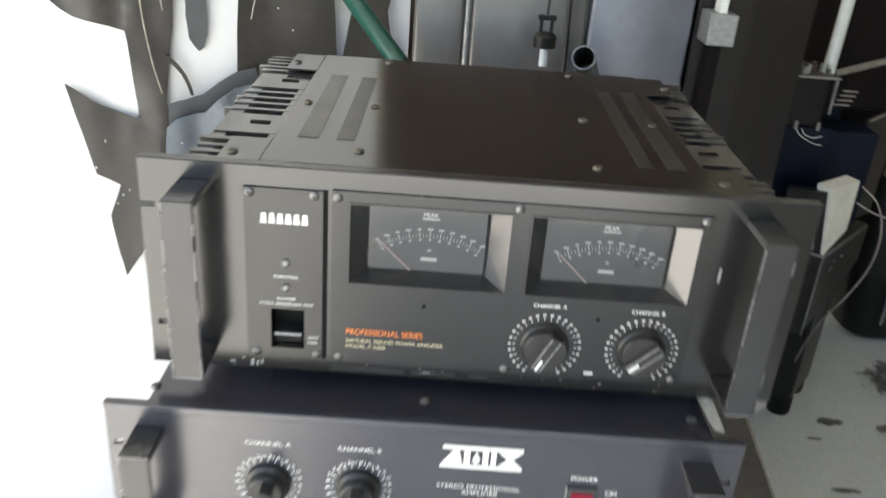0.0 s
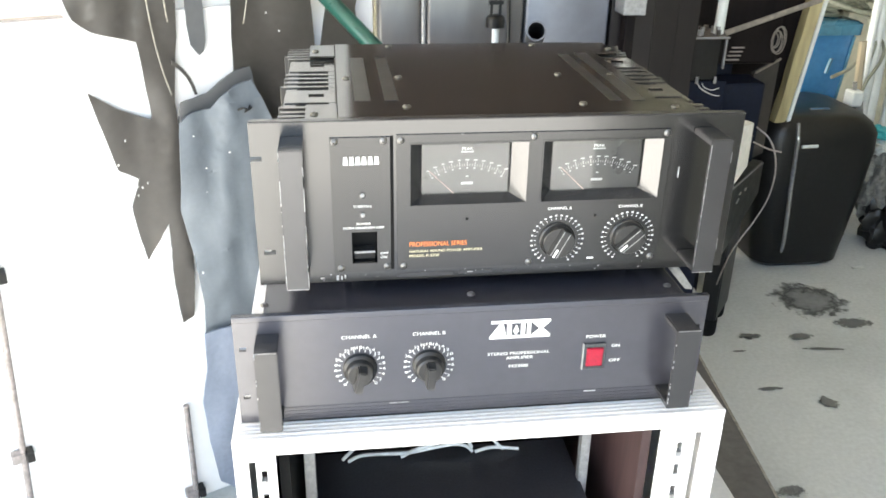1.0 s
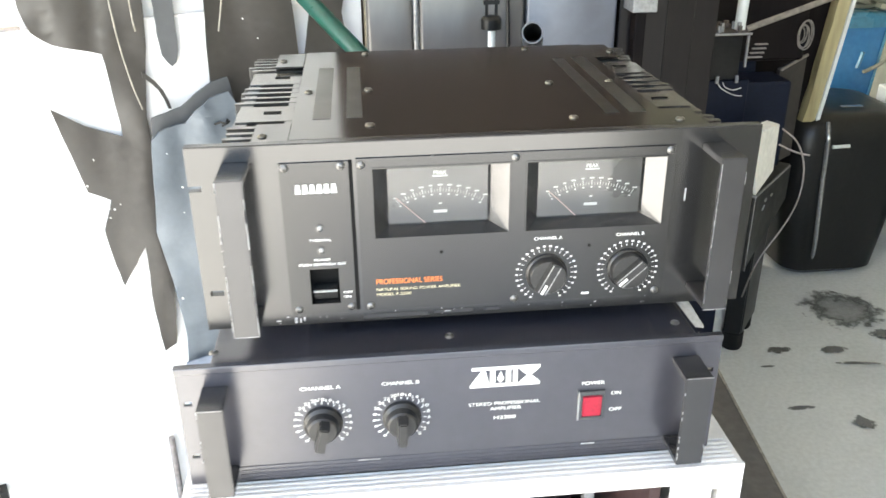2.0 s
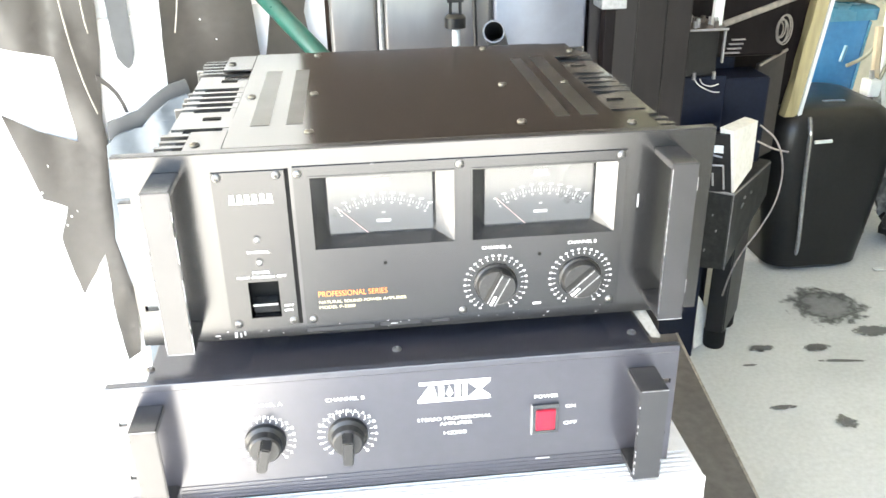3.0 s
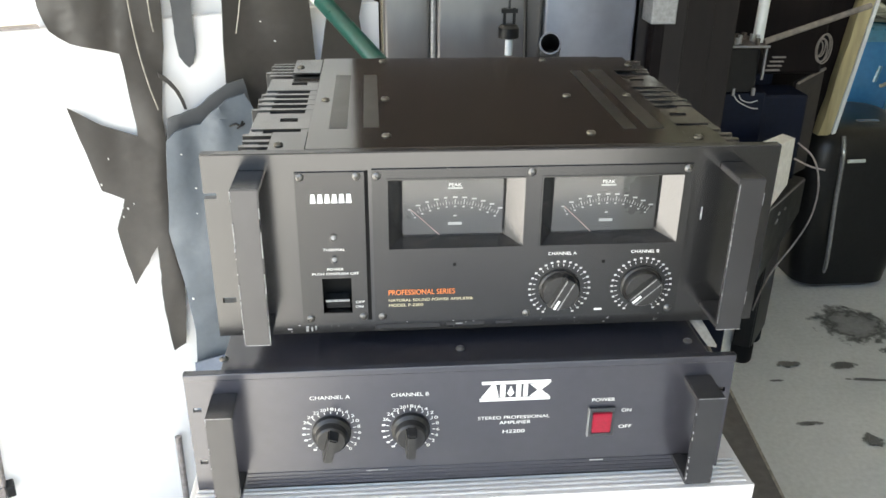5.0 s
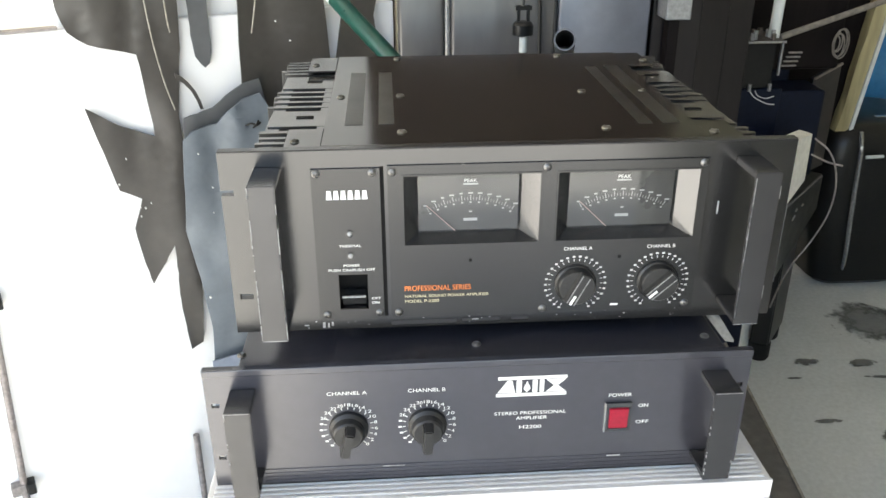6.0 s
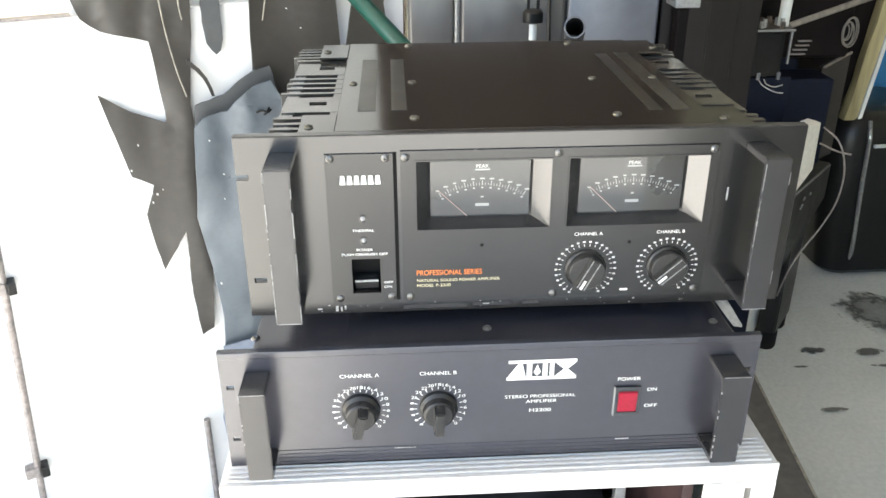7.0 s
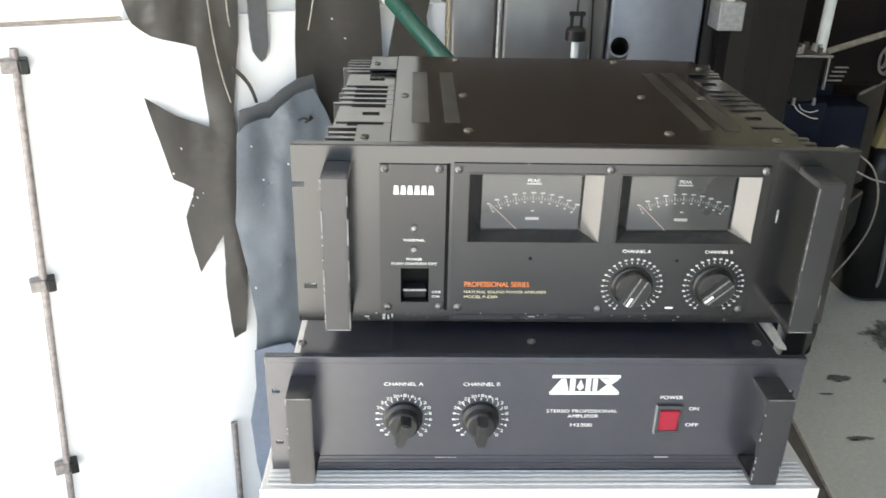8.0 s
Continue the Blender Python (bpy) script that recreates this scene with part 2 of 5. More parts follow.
def stain_film(name, color, middle, scale):
    """Oil soaked into concrete: a ragged dark film that thins out at its edge and, by middle, at its centre."""
    m = bpy.data.materials.new(name)
    m.use_nodes = True
    nt = m.node_tree
    L = nt.links.new
    b = nt.nodes["Principled BSDF"]
    b.inputs["Base Color"].default_value = (*color, 1)
    b.inputs["Roughness"].default_value = 0.55
    tc = nt.nodes.new("ShaderNodeTexCoord")
    mp = nt.nodes.new("ShaderNodeMapping")
    mp.vector_type = "POINT"
    mp.inputs["Location"].default_value, mp.inputs["Scale"].default_value = (-1, -1, 0), (2, 2, 0)
    L(tc.outputs["Generated"], mp.inputs["Vector"])
    ln = nt.nodes.new("ShaderNodeVectorMath")
    ln.operation = "LENGTH"
    L(mp.outputs["Vector"], ln.inputs[0])
    no = nt.nodes.new("ShaderNodeTexNoise")
    no.inputs["Scale"].default_value, no.inputs["Detail"].default_value, no.inputs["Roughness"].default_value = scale, 6, 0.65
    L(tc.outputs["Object"], no.inputs["Vector"])
    mad = nt.nodes.new("ShaderNodeMath")
    mad.operation = "MULTIPLY_ADD"
    mad.inputs[1].default_value = 1.5
    L(no.outputs["Fac"], mad.inputs[0])
    L(ln.outputs["Value"], mad.inputs[2])
    ramp = nt.nodes.new("ShaderNodeValToRGB")
    e = ramp.color_ramp.elements
    e[0].position, e[0].color = 0.46, (0.8 * middle, 0.8 * middle, 0.8 * middle, 1)
    e[1].position, e[1].color = 0.8, (0, 0, 0, 1)
    for at, v in ((0.58, 0.3 * (1 - middle) + 0.7 * middle), (0.66, 0.72), (0.72, 0.5)):
        k = e.new(at)
        k.color = (v, v, v, 1)
    half = nt.nodes.new("ShaderNodeMath")
    half.operation = "MULTIPLY"
    half.inputs[1].default_value = 0.5
    L(mad.outputs[0], half.inputs[0])
    L(half.outputs[0], ramp.inputs["Fac"])
    tr = nt.nodes.new("ShaderNodeBsdfTransparent")
    mx = nt.nodes.new("ShaderNodeMixShader")
    L(ramp.outputs["Color"], mx.inputs[0])
    L(tr.outputs[0], mx.inputs[1])
    L(b.outputs[0], mx.inputs[2])
    L(mx.outputs[0], nt.nodes["Material Output"].inputs["Surface"])
    return m


STAIN = stain_film("oil_stain", (0.11, 0.115, 0.11), 0.9, 70)
STAINRING = stain_film("ringed_oil_stain", (0.08, 0.085, 0.082), 0.5, 30)


# ---- mesh tools ----
def box(bm, x0, x1, y0, y1, z0, z1):
    p = [bm.verts.new((x, y, z)) for z in (z0, z1) for y in (y0, y1) for x in (x0, x1)]
    for f in ((0, 2, 3, 1), (4, 5, 7, 6), (0, 1, 5, 4), (1, 3, 7, 5), (3, 2, 6, 7), (2, 0, 4, 6)):
        bm.faces.new([p[i] for i in f])
    return p


def boxes(*sets, bevel=0.0, seg=2):
    bm = bmesh.new()
    for s in sets:
        box(bm, *s)
    if bevel:
        bmesh.ops.bevel(bm, geom=bm.edges[:], offset=bevel, segments=seg, affect="EDGES", profile=0.5)
    return bm


def rod(bm, a, b, r, seg=12, r2=None):
    """A cylinder or cone from a to b."""
    a, b = Vector(a), Vector(b)
    m = Matrix.Translation((a + b) / 2) @ (b - a).to_track_quat("Z", "Y").to_matrix().to_4x4()
    bmesh.ops.create_cone(bm, cap_ends=True, segments=seg, radius1=r, radius2=r if r2 is None else r2, depth=(b - a).length, matrix=m)


def rods(*sets, seg=12):
    bm = bmesh.new()
    for s in sets:
        rod(bm, *s[:3], seg=seg, r2=s[3] if len(s) > 3 else None)
    return bm


def tube(points, r, seg=8, steps=6):
    """A smooth bent tube through the points."""
    P = [Vector(p) for p in points]
    P = [2 * P[0] - P[1]] + P + [2 * P[-1] - P[-2]]
    line = []
    for i in range(1, len(P) - 2):
        for k in range(steps):
            u = k / steps
            line.append(0.5 * (2 * P[i] + (P[i + 1] - P[i - 1]) * u + (2 * P[i - 1] - 5 * P[i] + 4 * P[i + 1] - P[i + 2]) * u * u
                               + (3 * P[i] - P[i - 1] - 3 * P[i + 1] + P[i + 2]) * u ** 3))
    line.append(P[-2])
    bm = bmesh.new()
    rings = []
    for i, p in enumerate(line):
        d = (line[min(i + 1, len(line) - 1)] - line[max(i - 1, 0)]).normalized()
        s = d.cross(Vector((0.31, 0.2, 0.93))).normalized()
        t = d.cross(s)
        rings.append([bm.verts.new(p + r * (math.cos(a) * s + math.sin(a) * t)) for a in (2 * math.pi * k / seg for k in range(seg))])
    for q, w in zip(rings, rings[1:]):
        for k in range(seg):
            bm.faces.new((q[k], q[(k + 1) % seg], w[(k + 1) % seg], w[k]))
    bm.faces.new(rings[0][::-1]), bm.faces.new(rings[-1])
    return bm


def lathe(profile, seg=32, centre=(0, 0, 0)):
    """A turned body from (radius, height) pairs."""
    bm = bmesh.new()
    rings = [[bm.verts.new((centre[0] + r * math.cos(2 * math.pi * k / seg), centre[1] + r * math.sin(2 * math.pi * k / seg), centre[2] + z))
              for k in range(seg)] for r, z in profile]
    for q, w in zip(rings, rings[1:]):
        for k in range(seg):
            bm.faces.new((q[k], q[(k + 1) % seg], w[(k + 1) % seg], w[k]))
    bm.faces.new(rings[0][::-1]), bm.faces.new(rings[-1])
    return bm


def pierced(x0, x1, z0, z1, yf, yb, holes):
    """An upright plate with rectangular holes (x0, x1, z0, z1) right through it."""
    bm = bmesh.new()
    xs = sorted({x0, x1, *(v for h in holes for v in h[:2])})
    zs = sorted({z0, z1, *(v for h in holes for v in h[2:])})
    nx, nz = len(xs) - 1, len(zs) - 1
    solid = [[not any(h[0] <= (xs[i] + xs[i + 1]) / 2 <= h[1] and h[2] <= (zs[j] + zs[j + 1]) / 2 <= h[3] for h in holes) for j in range(nz)] for i in range(nx)]
    vf = [[bm.verts.new((x, yf, z)) for z in zs] for x in xs]
    vb = [[bm.verts.new((x, yb, z)) for z in zs] for x in xs]
    full = lambda i, j: 0 <= i < nx and 0 <= j < nz and solid[i][j]
    for i in range(nx):
        for j in range(nz):
            if not solid[i][j]:
                continue
            bm.faces.new((vf[i][j], vf[i + 1][j], vf[i + 1][j + 1], vf[i][j + 1]))
            bm.faces.new((vb[i][j], vb[i][j + 1], vb[i + 1][j + 1], vb[i + 1][j]))
            for di, dj, e in ((-1, 0, ((i, j), (i, j + 1))), (1, 0, ((i + 1, j + 1), (i + 1, j))), (0, -1, ((i + 1, j), (i, j))), (0, 1, ((i, j + 1), (i + 1, j + 1)))):
                if not full(i + di, j + dj):
                    (a, b), (c, d) = e
                    bm.faces.new((vf[a][b], vf[c][d], vb[c][d], vb[a][b]))
    for v in [v for v in bm.verts if not v.link_faces]:
        bm.verts.remove(v)
    return bm


def rounded(x0, x1, z0, z1, yf, yb, r, seg=5):
    """An upright plate with rounded corners."""
    bm = bmesh.new()
    pts = []
    for cx, cz, a0 in ((x1 - r, z0 + r, -90), (x1 - r, z1 - r, 0), (x0 + r, z1 - r, 90), (x0 + r, z0 + r, 180)):
        pts += [(cx + r * math.cos(radians(a0 + 90 * k / seg)), cz + r * math.sin(radians(a0 + 90 * k / seg))) for k in range(seg + 1)]
    f = [bm.verts.new((x, yf, z)) for x, z in pts]
    b = [bm.verts.new((x, yb, z)) for x, z in pts]
    bm.faces.new(f), bm.faces.new(b[::-1])
    for i in range(len(f)):
        j = (i + 1) % len(f)
        bm.faces.new((f[j], f[i], b[i], b[j]))
    return bm


def link(name, bm, material, smooth=False):
    bmesh.ops.recalc_face_normals(bm, faces=bm.faces[:])
    me = bpy.data.meshes.new(name)
    bm.to_mesh(me)
    bm.free()
    me.materials.append(material)
    if smooth:
        me.polygons.foreach_set("use_smooth", [True] * len(me.polygons))
        me.set_sharp_from_angle(angle=radians(35))
    return new(name, me)


def part(name, bm, material, parent, label="", smooth=False, local=False):
    """One mesh under a thing or a part; its corners are in world metres, or, if local, in those of the thing."""
    ob = link(name, bm, material, smooth)
    ob.parent = parent
    if not local:
        ob.matrix_parent_inverse = parent.matrix_basis.inverted()
    if label:
        tagged(ob, label)
    return ob


def thing(name, label, category, place=(0, 0, 0), turn=0.0, group="", kind=""):
    ob = new(name)
    ob.empty_display_size = 0.05
    ob.matrix_world = pose(*place, 0, 0, turn)
    return tagged(ob, label, category, group, kind)


def lettering(name, text, x0, x1, z0, z1, y, material, parent):
    """Printed words that fill a rectangle on an upright panel."""
    cu = bpy.data.curves.new("words", "FONT")
    cu.body, cu.size, cu.extrude = text, 1.0, 0.0
    tmp = bpy.data.objects.new("words", cu)
    scene.collection.objects.link(tmp)
    me = bpy.data.meshes.new_from_object(tmp.evaluated_get(bpy.context.evaluated_depsgraph_get()))
    bpy.data.objects.remove(tmp)
    co = np.empty(len(me.vertices) * 3)
    me.vertices.foreach_get("co", co)
    co = co.reshape(-1, 3)
    lo, size = co.min(0), np.ptp(co, axis=0)
    out = np.stack([x0 + (co[:, 0] - lo[0]) / size[0] * (x1 - x0), np.full(len(co), y), z0 + (co[:, 1] - lo[1]) / size[1] * (z1 - z0)], 1)
    me.vertices.foreach_set("co", out.ravel())
    me.materials.clear()
    me.materials.append(material)
    me.update()
    ob = new(name, me)
    ob.parent = parent
    ob.matrix_parent_inverse = parent.matrix_basis.inverted()
    return ob


def bars(sets, y):
    """Thin printed bars (x0, x1, z0, z1)."""
    bm = bmesh.new()
    for x0, x1, z0, z1 in sets:
        bm.faces.new([bm.verts.new(p) for p in ((x0, y, z0), (x1, y, z0), (x1, y, z1), (x0, y, z1))])
    return bm


def screw(name, parent, x, y, z, r, material=None, top=False):
    """A domed screw head with a cross slot, on a front panel or on a lid."""
    bm = bmesh.new()
    prof = ((1.0, 0.0), (0.96, 0.22), (0.75, 0.42), (0.42, 0.52))
    seg = 14
    rings = []
    for q, hgt in prof:
        rings.append([bm.verts.new((q * r * math.cos(2 * math.pi * k / seg), q * r * math.sin(2 * math.pi * k / seg), hgt * r)) for k in range(seg)])
    for q, w in zip(rings, rings[1:]):
        for k in range(seg):
            bm.faces.new((q[k], q[(k + 1) % seg], w[(k + 1) % seg], w[k]))
    low = [bm.verts.new((v.co.x * 0.6, v.co.y * 0.6, 0.22 * r)) for v in rings[-1]]
    for k in range(seg):
        bm.faces.new((rings[-1][k], rings[-1][(k + 1) % seg], low[(k + 1) % seg], low[k]))
    bm.faces.new(low)
    m = Matrix.Translation((x, y, z)) @ (Matrix() if top else pose(0, 0, 0, 90))
    bmesh.ops.transform(bm, matrix=m, verts=bm.verts[:])
    return part(name, bm, material or SCREW, parent, smooth=True)


def handle(parent, x0, x1, z0, z1, yp, yf, t=0.004):
    """A rack handle: a flat bar bent into a U, with the bar across its front."""
    bm = bmesh.new()
    out = [(yp, z0), (yf, z0), (yf, z1), (yp, z1)]
    inn = [(yp, z1 - t * 1.6), (yf + t, z1 - t * 1.6), (yf + t, z0 + t * 1.6), (yp, z0 + t * 1.6)]
    ring = out + inn
    a = [bm.verts.new((x0, y, z)) for y, z in ring]
    b = [bm.verts.new((x1, y, z)) for y, z in ring]
    for k in range(8):
        j = (k + 1) % 8
        bm.faces.new((a[k], a[j], b[j], b[k]))
    for v in (a, b):
        bm.faces.new((v[0], v[1], v[6], v[7])), bm.faces.new((v[1], v[2], v[5], v[6])), bm.faces.new((v[2], v[3], v[4], v[5]))
    bmesh.ops.recalc_face_normals(bm, faces=bm.faces[:])
    hard = [e for e in bm.edges if len(e.link_faces) == 2 and e.calc_face_angle(0) > 0.5]
    bmesh.ops.bevel(bm, geom=hard, offset=0.0009, segments=2, affect="EDGES")
    return part("handle", bm, HANDLE, parent, "worn black bent-metal handle")


def chips(parent, x, y, z0, z1, n, seed):
    """Bare spots along a worn edge."""
    rng = random.Random(seed)
    bm = bmesh.new()
    for _ in range(n):
        z, l, w = rng.uniform(z0, z1), rng.uniform(0.0004, 0.0035), rng.uniform(0.00012, 0.0004)
        box(bm, x - w, x + w, y - 0.0003, y + 0.0012, z, z + l)
    return tagged(part("chipped_edge", bm, CHIP, parent, "bare metal chips along the edge"), kind="stuff")


# ---- setting ----
bm = bmesh.new()
bmesh.ops.create_grid(bm, x_segments=60, y_segments=60, size=60)
for v in bm.verts:
    v.co.z = 0.0
ground = tagged(link("ground", bm, CONCRETE), "grey concrete garage floor with oil stains", "floor", kind="structure")


def blob(cx, cy, rx, ry, seed, turn=0.0, n=26):
    """An uneven spill on the floor, a little larger than its dark part."""
    rng = random.Random(seed)
    bm = bmesh.new()
    ph = [rng.uniform(0, 6.28) for _ in range(3)]
    rim = []
    for k in range(n):
        a = 2 * math.pi * k / n
        q = 1.2 * (1 + 0.12 * math.sin(2 * a + ph[0]) + 0.1 * math.sin(3 * a + ph[1]) + 0.07 * math.sin(5 * a + ph[2]))
        x, y = q * rx * math.cos(a), q * ry * math.sin(a)
        rim.append(bm.verts.new((cx + x * math.cos(turn) - y * math.sin(turn), cy + x * math.sin(turn) + y * math.cos(turn), 0.004)))
    bm.faces.new(rim)
    return bm


for args in ((1.08, 1.085, 0.035, 0.016, 5, 0.3), (0.945, 1.1, 0.035, 0.014, 6, 0.1), (1.265, 1.14, 0.05, 0.03, 8),
             (0.99, 0.79, 0.022, 0.026, 9), (1.104, 1.02, 0.07, 0.005, 10, -0.15), (0.881, 1.03, 0.02, 0.005, 11, 0), (0.88, 0.86, 0.03, 0.008, 12, 0.1),
             (0.755, 0.51, 0.03, 0.02, 13), (1.36, 0.95, 0.05, 0.02, 14), (1.1, 0.62, 0.014, 0.02, 15), (1.28, 0.86, 0.02, 0.03, 16)):
    part("oil_stain", blob(*args), STAIN, ground, "dark oil stain on the concrete")
part("oil_stain", blob(1.2, 1.275, 0.092, 0.105, 3, 0.4, 40), STAINRING, ground, "oil stain with a dark rim and a faint middle")

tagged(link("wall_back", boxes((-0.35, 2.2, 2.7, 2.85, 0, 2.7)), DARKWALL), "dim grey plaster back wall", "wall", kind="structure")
tagged(link("wall_back_left", boxes((-3.9, -0.352, 2.7, 2.85, 0, 2.7)), CREAM), "cream painted back wall", "wall", kind="structure")
# added out of view, to give the amplifier lid its dark brown reflection
tagged(link("reflection_boards", boxes((-0.13, 0.58, 1.22, 1.26, 0, 2.7)), BROWNWALL), "unseen dark brown boards added for the lid to reflect", "wall", kind="structure")
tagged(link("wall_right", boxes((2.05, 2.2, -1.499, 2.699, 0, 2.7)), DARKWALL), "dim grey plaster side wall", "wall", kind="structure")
# out of view behind the camera, added to block light from the right front
tagged(link("shade_wall_front", boxes((0.68, 2.2, -1.65, -1.5, 0, 2.7)), DARKWALL), "unseen grey front wall added to shade the right side", "wall", kind="structure")
# added out of view; its edges decide where sun and sky light reach
tagged(link("ceiling", boxes((-3.9, 2.2, -1.65, 2.85, 2.7, 2.85)), CEIL), "plain unseen ceiling, sized to shade the amplifiers", "ceiling", kind="structure")

# ---- white cabinet with hanging sheets ----
cabinet = thing("steel_cabinet", "white painted steel cabinet with upright locking rods", "cabinet", (-0.66, 0.50, 0), 25)
part("body", boxes((-0.9, 0.66, 0.016, 0.45, 0, 0.93), bevel=0.004), WHITESTEEL, cabinet, local=True)
part("door_panel", boxes((-0.9, 0.66, 0.0, 0.014, 0.02, 0.938), bevel=0.002), WHITESTEEL, cabinet, local=True)
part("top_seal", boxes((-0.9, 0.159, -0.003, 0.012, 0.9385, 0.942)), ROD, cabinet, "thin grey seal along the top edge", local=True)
part("back_board", boxes((0.16, 0.66, 0.016, 0.05, 0.932, 0.99), (0.16, 0.618, 0.016, 0.05, 0.9905, 1.35), bevel=0.002), WHITESTEEL, cabinet, "tall white board behind the sheets", local=True)
for xa, xb, z1, stops in ((0.018, -0.032, 0.912, (0.889, 0.568, 0.238)), (0.2535, 0.2505, 0.24, (0.04,))):
    r = part("locking_rod", rods(((xb, -0.012, 0.01), (xa, -0.012, z1), 0.0055)), ROD, cabinet, "thin grey locking rod", smooth=True, local=True)
    for z in stops:
        x = xb + (xa - xb) * z / z1
        part("bracket", boxes((x - 0.019, x + 0.003, -0.02, -0.001, z - 0.009, z + 0.009), bevel=0.002), ROD, r)
        part("clamp", boxes((x + 0.004, x + 0.016, -0.024, -0.001, z - 0.010, z + 0.010), bevel=0.002), BLACKPLASTIC, r)


def sheet_mesh(outline, off, fold, seed, thick, wave):
    """A thin folded sheet of that outline (u, z)."""
    bm = bmesh.new()
    f = bm.faces.new([bm.verts.new((u, 0, z)) for u, z in outline])
    f.normal_update()
    bmesh.ops.triangulate(bm, faces=[f])
    for _ in range(4):
        long = [e for e in bm.edges if e.calc_length() > 0.02]
        if not long:
            break
        bmesh.ops.subdivide_edges(bm, edges=long, cuts=1, use_grid_fill=False)
        bmesh.ops.triangulate(bm, faces=bm.faces[:])
    bmesh.ops.smooth_vert(bm, verts=[v for v in bm.verts if v.is_boundary], factor=0.25, use_axis_x=True, use_axis_z=True)
    for v in bm.verts:
        n = noise.noise(Vector((v.co.x * wave + seed * 7.1, seed * 3.3, v.co.z * wave * 0.25)))
        n2 = noise.noise(Vector((v.co.x * wave * 2.4, seed * 1.7, v.co.z * wave * 1.1)))
        v.co.y = -off - fold * (1 + n) - fold * 0.3 * n2
    top = bmesh.ops.extrude_face_region(bm, geom=bm.faces[:])
    for v in top["geom"]:
        if isinstance(v, bmesh.types.BMVert):
            v.co.y -= thick
    return bm


def sheet(name, label, category, outline, off, material, fold=0.006, seed=1, thick=0.003, wave=26.0, cabinet_pose=pose(-0.66, 0.50, 0, 0, 0, 25)):
    """A limp sheet of that outline (u, z), hung in front of the cabinet with soft folds."""
    ob = link(name, sheet_mesh(outline, off, fold, seed, thick, wave), material, smooth=True)
    ob.matrix_world = cabinet_pose
    return tagged(ob, label, category)


sheet("vinyl_sheet", "dark grey vinyl sheet with pointed flaps hanging on the white cabinet", "sheet",
      [(0.15, 1.1), (0.158, 0.966), (0.167, 0.935), (0.19, 0.915), (0.252, 0.897), (0.256, 0.84), (0.262, 0.777), (0.215, 0.80), (0.171, 0.834), (0.185, 0.765), (0.198, 0.701),
       (0.229, 0.683), (0.21, 0.64), (0.216, 0.59), (0.225, 0.537), (0.245, 0.565), (0.266, 0.6), (0.262, 0.5), (0.267, 0.408), (0.29, 0.416), (0.298, 0.494), (0.305, 0.70),
       (0.3, 0.80), (0.308, 0.853), (0.315, 0.9), (0.319, 0.96), (0.322, 1.1)], 0.004, VINYL, seed=2)
sheet("vinyl_tongue", "narrow dark vinyl strip with a pointed hanging end", "sheet",
      [(0.329, 1.1), (0.331, 0.95), (0.331, 0.905), (0.333, 0.885), (0.34, 0.872), (0.347, 0.866), (0.356, 0.872), (0.361, 0.89), (0.361, 0.95), (0.36, 1.1)], 0.004, GREYVINYL, fold=0.003, seed=3)
sheet("vinyl_strap", "thin curved dark strap between the hanging sheets", "sheet",
      [(0.3, 0.868), (0.308, 0.864), (0.319, 0.852), (0.328, 0.838), (0.334, 0.822), (0.337, 0.806), (0.331, 0.806), (0.327, 0.822), (0.321, 0.836), (0.312, 0.848), (0.3, 0.858)], 0.012, VINYL, fold=0.001, seed=4)
sheet("vinyl_curtain", "wide dark brown vinyl sheet hanging in soft folds", "sheet",
      [(0.398, 0.995), (0.399, 0.955), (0.395, 0.9), (0.392, 0.83), (0.4, 0.60), (0.555, 0.60), (0.553, 0.70), (0.549, 0.80), (0.542, 0.862), (0.539, 0.91), (0.536, 0.95), (0.535, 0.995)],
      0.005, VINYL, fold=0.012, seed=5, wave=18)
sheet("vinyl_offcut", "small dark vinyl piece with wavy edges, hanging", "sheet",
      [(0.568, 0.995), (0.567, 0.95), (0.562, 0.92), (0.555, 0.885), (0.549, 0.855), (0.549, 0.80), (0.558, 0.70), (0.64, 0.70), (0.645, 0.84), (0.625, 0.89), (0.62, 0.92), (0.628, 0.95), (0.629, 0.995)], 0.004, VINYL, fold=0.005, seed=6)
sheet("blue_grey_sheet", "pale blue-grey plastic sheet with folds hanging beside the amplifiers", "sheet",
      [(0.291, 0.775), (0.305, 0.788), (0.345, 0.793), (0.357, 0.81), (0.385, 0.826), (0.414, 0.832), (0.43, 0.80), (0.46, 0.72), (0.47, 0.55), (0.46, 0.30), (0.42, 0.12), (0.33, 0.09), (0.3, 0.2), (0.29, 0.36),
       (0.298, 0.45), (0.29, 0.55), (0.279, 0.63), (0.284, 0.7)], 0.034, BLUECLOTH, fold=0.013, seed=7, wave=24)
sheet("grey_sheet_hem", "dark grey turned-over hem above the blue-grey sheet", "sheet",
      [(0.296, 0.77), (0.3, 0.804), (0.346, 0.814), (0.365, 0.83), (0.394, 0.845), (0.42, 0.85), (0.43, 0.80), (0.44, 0.72), (0.4, 0.70), (0.35, 0.72)], 0.026, GREYVINYL, fold=0.003, seed=8)
sheet("navy_rag", "faded blue cloth hanging low beside the white rack", "cloth",
      [(0.287, 0.41), (0.285, 0.34), (0.276, 0.30), (0.271, 0.27), (0.276, 0.18), (0.285, 0.086), (0.34, 0.03), (0.4, 0.06), (0.42, 0.30), (0.35, 0.41)], 0.055, BLUEDARK, fold=0.006, seed=9)

